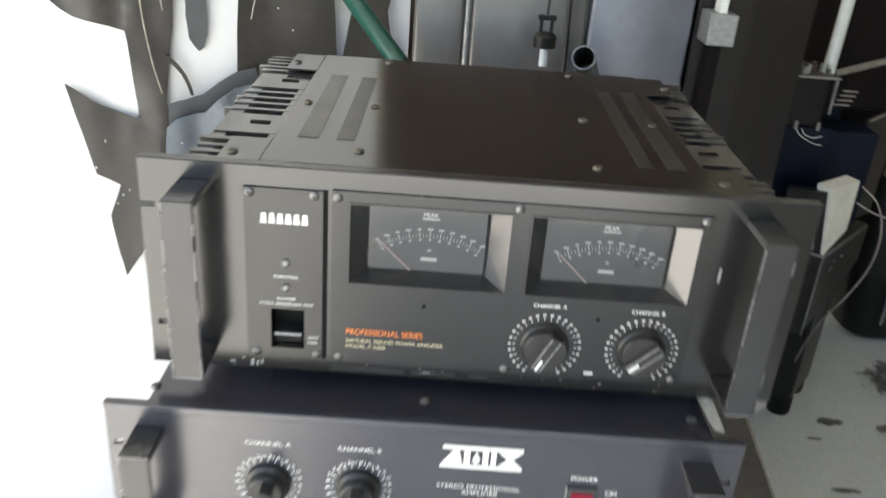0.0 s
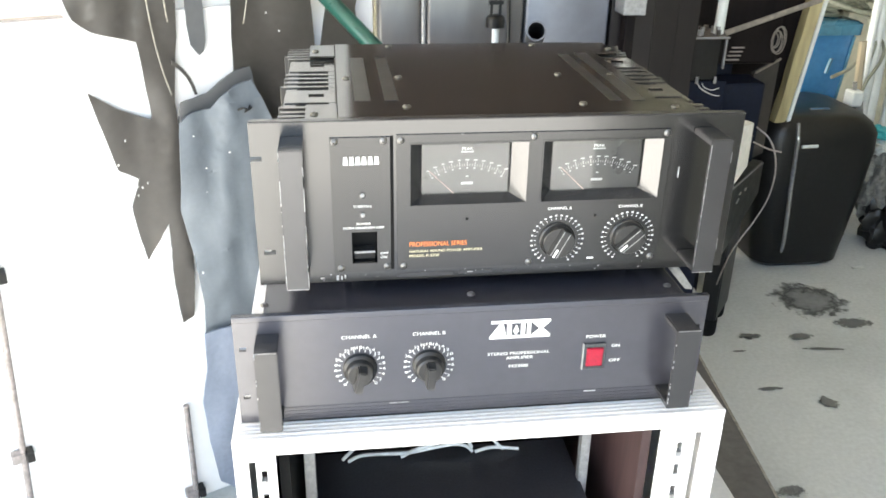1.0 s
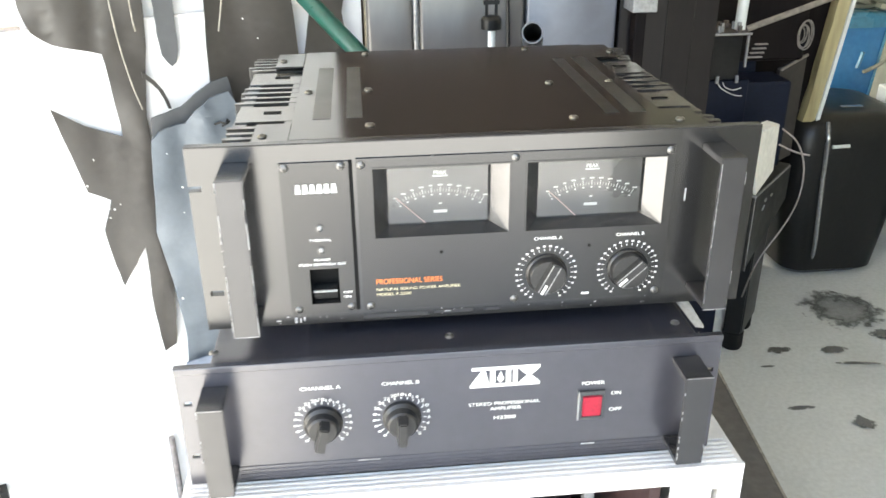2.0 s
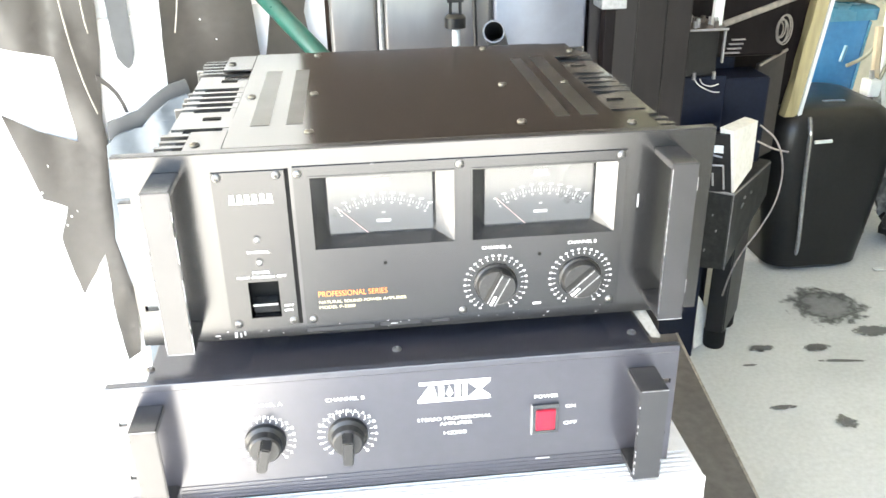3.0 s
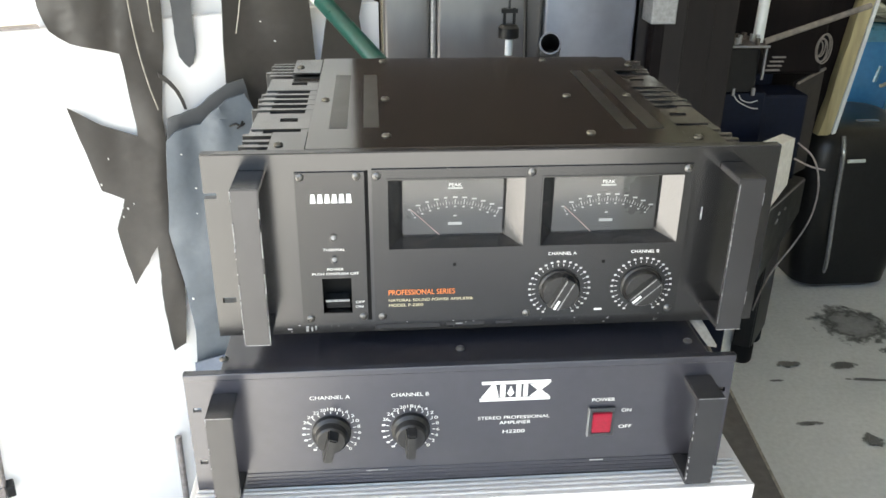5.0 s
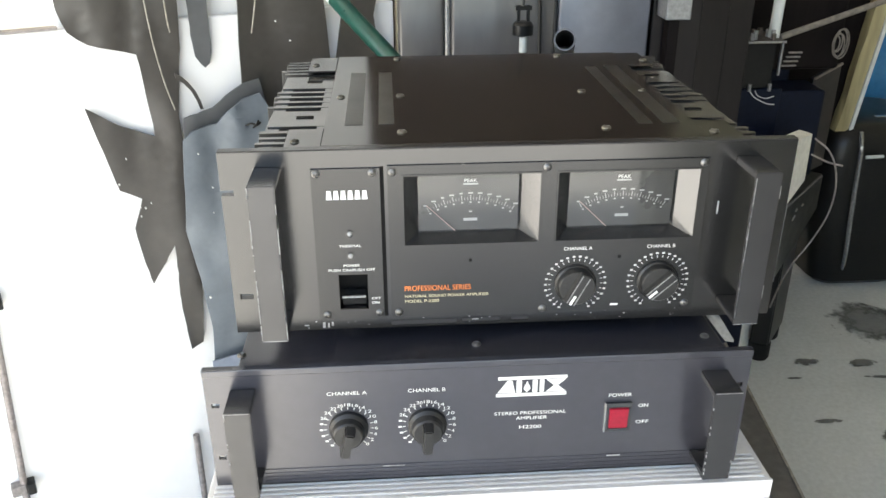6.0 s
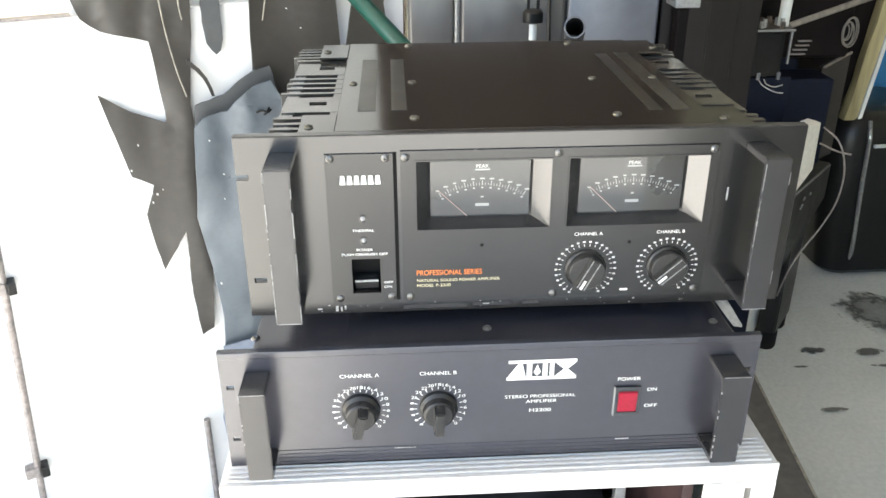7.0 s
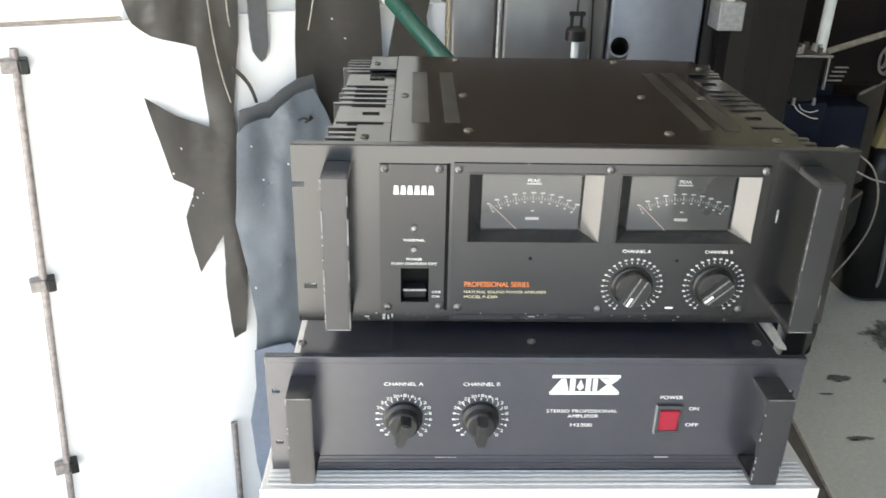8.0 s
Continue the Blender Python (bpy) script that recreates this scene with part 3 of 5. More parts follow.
# thin pale tubes draw the highlight lines on the folds of the vinyl
highlight_lines = thing("vinyl_highlight", "pale raised lines that draw highlights on the dark vinyl sheets", "seam", (-0.66, 0.50, 0), 25)
for pts in (((0.268, -0.026, 1.05), (0.274, -0.025, 0.93), (0.283, -0.024, 0.86), (0.293, -0.024, 0.815)), ((0.297, -0.022, 1.05), (0.299, -0.022, 0.95), (0.301, -0.022, 0.925)), ((0.43, -0.036, 1.0), (0.421, -0.036, 0.95), (0.414, -0.034, 0.915))):
    part("seam", tube(pts, 0.0011), PALEEDGE, highlight_lines, smooth=True, local=True)
flecks = thing("paint_fleck", "small white paint flecks on the hanging sheets", "paint", (-0.66, 0.50, 0), 25)
rngf = random.Random(21)
for u, z, y in ((0.215, 0.752, 0.022), (0.2, 0.715, 0.022), (0.224, 0.675, 0.022), (0.231, 0.672, 0.022), (0.223, 0.66, 0.022), (0.24, 0.678, 0.022), (0.31, 0.755, 0.06), (0.325, 0.70, 0.06),
                (0.322, 0.66, 0.06), (0.3, 0.52, 0.06), (0.365, 0.72, 0.06), (0.45, 0.93, 0.04), (0.47, 0.90, 0.04)):
    a, b = rngf.uniform(0.0005, 0.0013), rngf.uniform(0.0006, 0.0017)
    part("fleck", boxes((u - a, u + a, -y - 0.001, -y + 0.004, z - b, z + b), bevel=0.0004, seg=1), WHITE, flecks, local=True)

knot = thing("wire_tie", "short twisted black wire tie through the blue-grey sheet", "wire", (-0.66, 0.50, 0), 25)
part("strand", tube(((0.385, -0.056, 0.786), (0.393, -0.06, 0.789), (0.4, -0.062, 0.786), (0.407, -0.058, 0.788)), 0.0016), BLACKPLASTIC, knot, smooth=True, local=True)
part("strand", tube(((0.396, -0.058, 0.782), (0.399, -0.064, 0.787), (0.404, -0.06, 0.792)), 0.0016), BLACKPLASTIC, knot, smooth=True, local=True)

# ---- things behind the amplifiers ----
pole = thing("green_pole", "glossy green pole with white cap leaning behind the amplifier", "pole", (0.0766, 0.425, 0.775))
A, B = Vector((-0.149, 0.686, 0.957)), Vector((0.0646, 0.425, 0.772))
part("shaft", rods((A, B, 0.0128), seg=20), GREEN, pole, smooth=True)
part("end_cap", rods((A + (A - B).normalized() * 0.012, A - (A - B).normalized() * 0.002, 0.0134), seg=20), PVC, pole, "white plastic end cap", smooth=True)

locker = thing("metal_locker", "dark grey metal locker with narrow doors", "locker", (0.15, 0.74, 0))
part("body", boxes((-0.056, 0.352, 0.762, 1.2, 0, 1.02), bevel=0.008, seg=4), LOCKER, locker, smooth=True)
part("side_door", boxes((-0.055, 0.018, 0.744, 0.76, 0.03, 1.0), bevel=0.006, seg=3), LOCKER, locker, smooth=True)
part("door", boxes((0.029, 0.196, 0.742, 0.76, 0.03, 1.0), bevel=0.006, seg=3), LOCKER, locker, smooth=True)
part("door", boxes((0.201, 0.35, 0.742, 0.76, 0.03, 1.0), bevel=0.006, seg=3), LOCKERBLUE, locker, "blue-grey locker door", smooth=True)
part("edge_strip", rods(((0.0236, 0.75, 0.02), (0.0236, 0.75, 1.0), 0.005), seg=14), GREYMETAL, locker, "shiny rounded metal edge strip", smooth=True)

plug = thing("cable_connector", "black cable connector with a white tip hanging from a thin wire", "connector", (0.126, 0.63, 0.885))
part("collar", lathe(((0.010, 0.0), (0.0155, 0.002), (0.0155, 0.016), (0.012, 0.02), (0.009, 0.021)), 22, (0.126, 0.63, 0.908)), BLACKPLASTIC, plug, smooth=True)
part("tip", rods(((0.127, 0.63, 0.884), (0.127, 0.63, 0.909), 0.0058)), PVC, plug, "white plastic tip", smooth=True)
for x in (0.119, 0.133):
    part("prong", boxes((x - 0.0022, x + 0.0022, 0.628, 0.632, 0.928, 0.952)), BLACKPLASTIC, plug)
part("cross_bar", boxes((0.114, 0.138, 0.627, 0.633, 0.945, 0.951)), BLACKPLASTIC, plug)
part("wire", tube(((0.126, 0.63, 0.95), (0.127, 0.64, 1.0), (0.125, 0.68, 1.03), (0.125, 0.78, 1.022)), 0.0018), BLACKPLASTIC, plug, smooth=True)

pipe = thing("plastic_pipe", "grey open-ended plastic pipe sticking out of the locker", "pipe", (0.213, 0.742, 0.845))
a, b = Vector((0.1545, 0.466, 0.934)), Vector((0.213, 0.742, 0.845))
d = (a - b).normalized()
bm = bmesh.new()
q = d.to_track_quat("Z", "Y").to_matrix().to_4x4()
rings = []
for r, w in ((0.0142, 0.0), (0.0142, 1.0), (0.012, 1.0), (0.012, 0.35)):
    rings.append([bm.verts.new(b.lerp(a, w) + q.to_3x3() @ Vector((r * math.cos(k * math.pi / 12), r * math.sin(k * math.pi / 12), 0))) for k in range(24)])
for s, t in zip(rings, rings[1:]):
    for k in range(24):
        bm.faces.new((s[k], s[(k + 1) % 24], t[(k + 1) % 24], t[k]))
bm.faces.new(rings[0]), bm.faces.new(rings[-1])
part("tube", bm, mat("grey_pipe", (0.1, 0.1, 0.105), 0.45), pipe, smooth=True)

wirething = thing("wall_cable", "thin dark cable running down the locker door", "cable", (0.2, 0.738, 0.6))
part("cable", tube(((0.166, 0.76, 1.022), (0.166, 0.736, 1.0), (0.17, 0.737, 0.9), (0.18, 0.737, 0.6)), 0.003), BLACKPLASTIC, wirething, smooth=True)

switchbox = thing("grey_bracket_box", "small light grey metal box fixed to a dark upright", "box", (0.385, 0.72, 0.92))
part("box", boxes((0.362, 0.402, 0.70, 0.752, 0.914, 0.958), bevel=0.002), GREYMETAL, switchbox)
part("stem", boxes((0.374, 0.392, 0.72, 0.745, 0.6, 0.914), bevel=0.002), BROWN, switchbox)
part("upper_stem", boxes((0.377, 0.388, 0.715, 0.74, 0.958, 1.05)), PVC, switchbox)

upright = thing("wooden_upright", "dark brown wooden upright panel beside the locker", "panel", (0.46, 0.9, 0))
part("board", boxes((0.357, 0.44, 0.754, 0.80, 0, 1.08), bevel=0.003), UPRIGHT, upright)
part("board", boxes((0.446, 0.53, 0.86, 0.90, 0, 1.08), bevel=0.004), UPRIGHT, upright)
part("board", boxes((0.536, 0.62, 0.97, 1.01, 0, 1.08), bevel=0.004), UPRIGHT, upright)

chest = thing("dark_cabinet", "black and navy speaker cabinet standing on the concrete floor", "cabinet", (0.8, 1.3, 0))
part("case", boxes((0.60, 0.86, 1.27, 1.6, 0, 0.70), bevel=0.008), NAVY, chest)
part("top_case", boxes((0.62, 0.955, 1.24, 1.62, 0.702, 1.02), bevel=0.008), BROWN, chest, "dark brown upper case")
part("back_board", boxes((0.957, 1.19, 1.545, 1.58, 0.492, 1.05), (0.957, 1.095, 1.545, 1.58, 0, 0.4915), bevel=0.003), BROWN, chest, "dark brown board")
part("side_case", boxes((0.763, 0.90, 1.17, 1.269, 0.47, 0.672), bevel=0.006), NAVY, chest, "navy side box")
bm = bmesh.new()
p = box(bm, 0.902, 0.99, 1.24, 1.256, 0.44, 0.68)
for v in p:
    if v.co.x > 0.95:
        v.co.y += 0.05
        v.co.z *= 1.03
part("leaning_panel", bm, PANELBROWN, chest, "brown-grey board")
part("panel_edge", rods(((0.905, 1.238, 0.682), (0.99, 1.288, 0.703), 0.0035), seg=8), WOODGREY, chest, "pale top edge of the board")
for k, rr in enumerate((0.016, 0.021, 0.026, 0.03, 0.033)):
    part("coil_ring", tube([(0.935 + 0.002 * k + 0.5 * rr * math.cos(i * math.pi / 6), 1.232 - 0.002 * k, 0.762 + 0.004 * math.sin(k * 2.3) + rr * math.sin(i * math.pi / 6)) for i in range(13)], 0.0016), WOODGREY, chest, "wound wire coil", smooth=True)

pcb = thing("circuit_board", "bare circuit board with capacitors on an open bracket", "circuit board", (0.70, 1.1, 0.70))
part("board", boxes((0.644, 0.742, 1.075, 1.2, 0.797, 0.801)), PCB, pcb)
part("front_edge", boxes((0.644, 0.742, 1.071, 1.0745, 0.7985, 0.8025)), GREYMETAL, pcb, "pale metal front edge")
part("bracket", boxes((0.737, 0.741, 1.078, 1.084, 0.73, 0.796)), GREYMETAL, pcb)
part("block", boxes((0.65, 0.73, 1.085, 1.19, 0.702, 0.796), bevel=0.003), BLACKPLASTIC, pcb)
part("stand", boxes((0.62, 0.76, 1.09, 1.262, 0, 0.70), bevel=0.004), NAVY, pcb, "dark navy stand box")
rng = random.Random(4)
for k in range(14):
    x, y, hh = 0.66 + 0.074 * rng.random(), (1.09, 1.12, 1.15)[k % 3] + 0.01 * rng.random(), rng.uniform(0.01, 0.02)
    part("capacitor", rods(((x, y, 0.801), (x, y, 0.801 + hh), 0.0045)), rng.choice((GREYMETAL, GREYMETAL, PCB)), pcb, smooth=True)
part("post", rods(((0.735, 1.12, 0.80), (0.745, 1.13, 1.15), 0.0115)), PVC, pcb, "pale round post", smooth=True)
for k in range(4):
    part("terminal", boxes((0.744 + 0.004 * k, 0.775 + 0.003 * k, 1.08, 1.086, 0.748 + 0.009 * k, 0.7505 + 0.009 * k)), ROD, pcb)
for pts in (((0.684, 1.084, 0.699), (0.69, 1.072, 0.688), (0.705, 1.07, 0.679), (0.722, 1.07, 0.672), (0.739, 1.075, 0.669)), ((0.697, 1.084, 0.697), (0.7, 1.074, 0.689), (0.716, 1.07, 0.684), (0.735, 1.074, 0.687))):
    part("loose_wire", tube(pts, 0.0011), CABLE, pcb, "thin pale loose wire", smooth=True)
for x in (0.682, 0.725):
    part("foot", rods(((x, 1.08, 0.697), (x, 1.08, 0.712), 0.004)), GREYMETAL, pcb, smooth=True)

stick = thing("wooden_stick", "thin grey wooden stick leaning across the dark cabinet", "stick", (0.76, 1.12, 0.8))
part("shaft", rods(((0.748, 1.12, 0.80), (1.03, 1.226, 0.857), 0.007), seg=8), WOODGREY, stick, smooth=True)

board = thing("leaning_board", "pale raw wooden board standing on the black plastic case", "board", (1.14, 1.51, 0.49))
bm = bmesh.new()
p = box(bm, 1.125, 1.16, 1.50, 1.53, 0.47, 0.98)
for v in p[4:]:
    v.co.x += 0.065
bmesh.ops.subdivide_edges(bm, edges=bm.edges[:], cuts=9, use_grid_fill=True)
for v in bm.verts:
    if v.co.x < 1.145 + (v.co.z - 0.489) * 0.13:
        v.co.x += 0.007 * noise.noise(v.co * 34)
part("panel", bm, WOODPALE, board, "pale splintered edge")
bm = bmesh.new()
p = box(bm, 1.162, 1.172, 1.497, 1.53, 0.47, 0.96)
for v in p[4:]:
    v.co.x += 0.062
part("facing", bm, PVC, board, "white facing strip")


# ---- far corner: black bin, blue planter, poles and rags ----
def loft(rows, seg=6):
    """A rounded-rectangle body through rows of (z, x0, x1, y0, y1, corner radius)."""
    bm = bmesh.new()
    rings = []
    for z, x0, x1, y0, y1, r in rows:
        ring = []
        for cx, cy, a0 in ((x1 - r, y1 - r, 0), (x0 + r, y1 - r, 90), (x0 + r, y0 + r, 180), (x1 - r, y0 + r, 270)):
            for k in range(seg + 1):
                a = radians(a0 + 90 * k / seg)
                ring.append(bm.verts.new((cx + r * math.cos(a), cy + r * math.sin(a), z)))
        rings.append(ring)
    for p, q in zip(rings, rings[1:]):
        for k in range(len(p)):
            j = (k + 1) % len(p)
            bm.faces.new((p[k], p[j], q[j], q[k]))
    bm.faces.new(rings[0][::-1])
    bm.faces.new(rings[-1])
    return bm


bin_ = thing("plastic_case", "black rounded plastic case with a raised rim standing on the floor", "case", (1.31, 1.65, 0))
part("shell", loft(((0, 1.17, 1.40, 1.51, 1.79, 0.05), (0.02, 1.145, 1.43, 1.485, 1.81, 0.06), (0.25, 1.11, 1.462, 1.472, 1.83, 0.07), (0.38, 1.10, 1.475, 1.47, 1.835, 0.07), (0.43, 1.103, 1.472, 1.472, 1.832, 0.07), (0.46, 1.112, 1.455, 1.48, 1.82, 0.07), (0.48, 1.13, 1.43, 1.495, 1.80, 0.07), (0.488, 1.16, 1.39, 1.52, 1.77, 0.07))), BLACKPLASTIC, bin_, smooth=True)
part("top_recess", boxes((1.27, 1.33, 1.56, 1.575, 0.4885, 0.4905)), GLOSSBLACK, bin_)
# rim is pale grey to carry the bright highlight along its edge
part("rim", tube(((1.225, 1.505, 0.035), (1.215, 1.475, 0.1), (1.196, 1.466, 0.3), (1.19, 1.466, 0.42), (1.19, 1.485, 0.472)), 0.0065), GLOSSBLACK, bin_, "raised rim with its highlight put into a pale grey", smooth=True)
part("latch", rods(((1.2, 1.455, 0.41), (1.245, 1.45, 0.413), 0.005)), PVC, bin_, "pale short latch pin", smooth=True)

crate = thing("storage_box", "tall glossy blue plastic storage box with a rimmed lid", "storage box", (1.49, 2.0, 0))
part("tub", loft(((0, 1.37, 1.545, 1.92, 2.16, 0.02), (0.3, 1.378, 1.56, 1.91, 2.17, 0.022), (0.63, 1.40, 1.585, 1.90, 2.18, 0.022), (0.64, 1.402, 1.586, 1.90, 2.18, 0.02))), POT, crate, smooth=True)
part("lid", loft(((0.641, 1.39, 1.6, 1.89, 2.19, 0.02), (0.675, 1.39, 1.602, 1.888, 2.192, 0.022), (0.684, 1.40, 1.59, 1.90, 2.18, 0.02))), TEALBLUE, crate, "teal blue rimmed lid", smooth=True)
part("clasp", rods(((1.500, 1.898, 0.515), (1.508, 1.894, 0.565), 0.006), seg=10), TEALBLUE, crate, "dark upright clasp", smooth=True)
part("edge_rib", rods(((1.553, 1.907, 0.35), (1.577, 1.899, 0.636), 0.004), seg=8), TEALBLUE, crate, smooth=True)

coil = thing("cable_coil", "tangle of dull grey-green cables heaped on the blue box", "cable", (1.5, 2.03, 0.684))
rng = random.Random(21)
for k in range(22):
    cx, cy, r0, ph = rng.uniform(1.47, 1.58), rng.uniform(1.98, 2.1), rng.uniform(0.05, 0.12), rng.uniform(0, 6.28)
    z0, tx, ty = 0.692 + 0.0042 * k, rng.uniform(-0.3, 0.3), rng.uniform(-0.25, 0.25)
    pts = []
    for i in range(13):
        a = ph + 2 * math.pi * i / 12 * rng.uniform(0.98, 1.02)
        x, y = r0 * 1.25 * math.cos(a), r0 * math.sin(a)
        pts.append((cx + x, cy + y, max(0.691, z0 + 0.02 + tx * x + ty * y + rng.uniform(-0.004, 0.004))))
    part("cable_loop", tube(pts, rng.choice((0.005, 0.006, 0.007))), CABLEOLIVE, coil, smooth=True)
part("cable_end", tube(((1.59, 1.93, 0.70), (1.604, 1.878, 0.69), (1.6, 1.872, 0.6), (1.575, 1.878, 0.54), (1.53, 1.885, 0.51), (1.515, 1.885, 0.505)), 0.006), CABLEOLIVE, coil, "cable hanging over the box", smooth=True)
part("cable_end", tube(((1.62, 1.96, 0.71), (1.64, 1.88, 0.66), (1.615, 1.85, 0.55), (1.59, 1.84, 0.45), (1.6, 1.83, 0.38)), 0.0055), CABLEOLIVE, coil, "cable hanging beside the box", smooth=True)
part("cable_end", tube(((1.64, 1.98, 0.70), (1.665, 1.86, 0.6), (1.6, 1.82, 0.5), (1.57, 1.8, 0.42), (1.63, 1.8, 0.36)), 0.0055), CABLEOLIVE, coil, "cable hanging beside the box", smooth=True)
socket = thing("socket_block", "small white socket block on the rags", "socket", (1.5, 1.72, 0.44))
part("body", boxes((1.492, 1.532, 1.71, 1.76, 0.45, 0.50), bevel=0.006), PVC, socket)
part("knob", rods(((1.51, 1.735, 0.50), (1.505, 1.735, 0.525), 0.007)), GREYMETAL, socket, smooth=True)

for x, y, r, lean in ((1.60, 1.815, 0.013, 0.02), (1.635, 1.83, 0.014, 0.015), (1.71, 1.9, 0.02, 0.0), (1.78, 1.92, 0.02, 0.05)):
    t = thing("plastic_conduit", "white plastic conduit standing upright in the corner", "pipe", (x, y, 0), group="conduits in the corner")
    part("tube", rods(((x, y, 0.0), (x + lean, y + 0.1, 1.5), r), seg=16), PVC, t, smooth=True)


def crumple(c, r, seed, flat=0.6):
    bm = bmesh.new()
    bmesh.ops.create_icosphere(bm, subdivisions=4, radius=1)
    for v in bm.verts:
        n = noise.noise(v.co * 2.2 + Vector((seed, 0, 0))) + 0.5 * noise.noise(v.co * 5 + Vector((0, seed, 0)))
        d = v.co * (1 + 0.4 * n)
        v.co = Vector((c[0] + d.x * r[0], c[1] + d.y * r[1], max(0.002, c[2] + d.z * r[2])))
    return bm


for c, r, s, m, lab in (((1.525, 1.74, 0.3), (0.04, 0.06, 0.16), 3.1, RAG, "crumpled grey rag bundle beside the black case"), ((1.66, 1.62, 0.1), (0.09, 0.08, 0.13), 5.2, BLACKPLASTIC, "crumpled black plastic bag on the floor"),
                        ((1.60, 1.66, 0.2), (0.05, 0.06, 0.11), 7.3, RAG, "crumpled grey rag heap under the plastic shoe"),
                        ((1.82, 1.5, 0.1), (0.12, 0.1, 0.16), 8.7, BLACKPLASTIC, "black plastic bag slumped on the floor")):
    t = thing("rag_bundle" if m is RAG else "plastic_bag", lab, "rag" if m is RAG else "bag", (c[0], c[1], 0))
    part("folds", crumple(c, r, s), m, t, smooth=True)
t = thing("toy_shoe", "small turquoise and white plastic shoe on the grey rags", "shoe", (1.575, 1.64, 0.31))
part("upper", crumple((1.572, 1.65, 0.385), (0.022, 0.045, 0.018), 2.0), TEAL, t, smooth=True)
part("sole", crumple((1.572, 1.65, 0.345), (0.022, 0.05, 0.02), 2.5), PVC, t, smooth=True)
t = thing("wooden_stake", "weathered pale wooden stake standing in the corner", "stake", (1.56, 1.75, 0))
part("shaft", rods(((1.565, 1.72, 0), (1.545, 1.80, 0.64), 0.013), seg=6), WOODBEIGE, t)
t = thing("floor_chip", "small white paper scrap on the concrete", "scrap", (1.473, 1.46, 0.005))
part("scrap", boxes((1.455, 1.49, 1.452, 1.468, 0.005, 0.008)), PVC, t)

# ---- plinth and white rack ----
plinth = thing("plinth", "low dark board platform under the white rack", "platform", (0.1, 0.35, 0))
bm = bmesh.new()
p = box(bm, -0.26, 0.5, -0.12, 0.78, 0.02, 0.255)
for v in p:
    if v.co.x > 0:
        v.co.x = 0.502 + 0.105 * (v.co.y - 0.03)
part("deck", bm, PLINTH, plinth)
bm = bmesh.new()
p = box(bm, 0.0, 0.5, -0.12, 0.78, 0.256, 0.27)
for v in p:
    v.co.x = (0.502 if v.co.x > 0.2 else 0.498) + 0.105 * (v.co.y - 0.03)
part("edge_trim", bm, PALEEDGE, plinth, "pale worn board edge")
bm = bmesh.new()
p = box(bm, -0.26, 0.4, -0.12, 0.78, 0.256, 0.269)
for v in p:
    if v.co.x > 0:
        v.co.x = 0.4975 + 0.105 * (v.co.y - 0.03)
part("top_board", bm, PLINTH, plinth)
for x in (-0.2, 0.4):
    for y in (-0.05, 0.7):
        part("foot", boxes((x - 0.03, x + 0.03, y - 0.03, y + 0.03, 0, 0.02)), RUBBER, plinth)
t = thing("white_tray", "white flat tray lying on the dark platform beside the rack", "tray", (0.37, 0.15, 0.27))
part("tray", boxes((0.300, 0.443, -0.1, 0.3, 0.27, 0.286), bevel=0.003), RACK, t)

rack = thing("equipment_rack", "short white steel equipment rack carrying the two amplifiers", "rack", (0.014, 0.25, 0.27))
part("top_plate", boxes((-0.256, 0.284, 0.003, 0.55, 0.6085, 0.6215), bevel=0.0015), RACK, rack)
for k in range(6):
    part("top_rib", boxes((-0.25, 0.278, 0.0045 + 0.0062 * k, 0.0082 + 0.0062 * k, 0.6215, 0.6237), bevel=0.0008, seg=1), RACK, rack)
part("front_lip", boxes((-0.256, 0.284, -0.001, 0.0025, 0.6015, 0.6225), bevel=0.0008), RACK, rack)
holes_r = [(0.2335, 0.2395, 0.5685 - 0.03 * k, 0.5825 - 0.03 * k) for k in range(9)]
part("front_post", pierced(0.212, 0.284, 0.27, 0.601, -0.001, 0.0012, holes_r + [(0.2535, 0.2605, 0.30, 0.5945)]), RACK, rack)
holes_l = [(-0.228, -0.222, 0.5685 - 0.03 * k, 0.5825 - 0.03 * k) for k in range(9)]
part("front_post", pierced(-0.256, -0.212, 0.27, 0.601, -0.001, 0.0012, holes_l + [(-0.2405, -0.2335, 0.30, 0.5945)]), RACK, rack)
for k in range(6):
    for x in (0.2365, -0.225):
        part("cage_clip", boxes((x - 0.004, x + 0.002, -0.004, 0.004, 0.5655 - 0.06 * k, 0.5715 - 0.06 * k), bevel=0.0006), GREYMETAL, rack)
for x0, x1 in ((-0.256, -0.253), (0.281, 0.284)):
    part("side_panel", boxes((x0, x1, 0.0015, 0.55, 0.27, 0.608)), RACK, rack)
# black back, left side and floor paint the shade inside the rack
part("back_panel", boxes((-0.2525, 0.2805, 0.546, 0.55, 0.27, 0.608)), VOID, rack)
part("inner_panel", boxes((0.2, 0.211, 0.02, 0.54, 0.27, 0.6015)), RACKSIDE, rack, "red-brown inner side board")
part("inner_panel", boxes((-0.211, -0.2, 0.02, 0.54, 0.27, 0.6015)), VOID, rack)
part("inner_upright", boxes((0.158, 0.170, 0.10, 0.112, 0.27, 0.6015), bevel=0.001), GREYMETAL, rack)
part("inner_upright", boxes((-0.19, -0.176, 0.10, 0.112, 0.27, 0.6015), bevel=0.001), GREYMETAL, rack)
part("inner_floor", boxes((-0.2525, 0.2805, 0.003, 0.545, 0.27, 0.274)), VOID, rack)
rack.matrix_basis = Matrix.Translation((-0.003, -0.02, 0)) @ Matrix.Diagonal((0.967, 1, 1, 1)) @ rack.matrix_basis
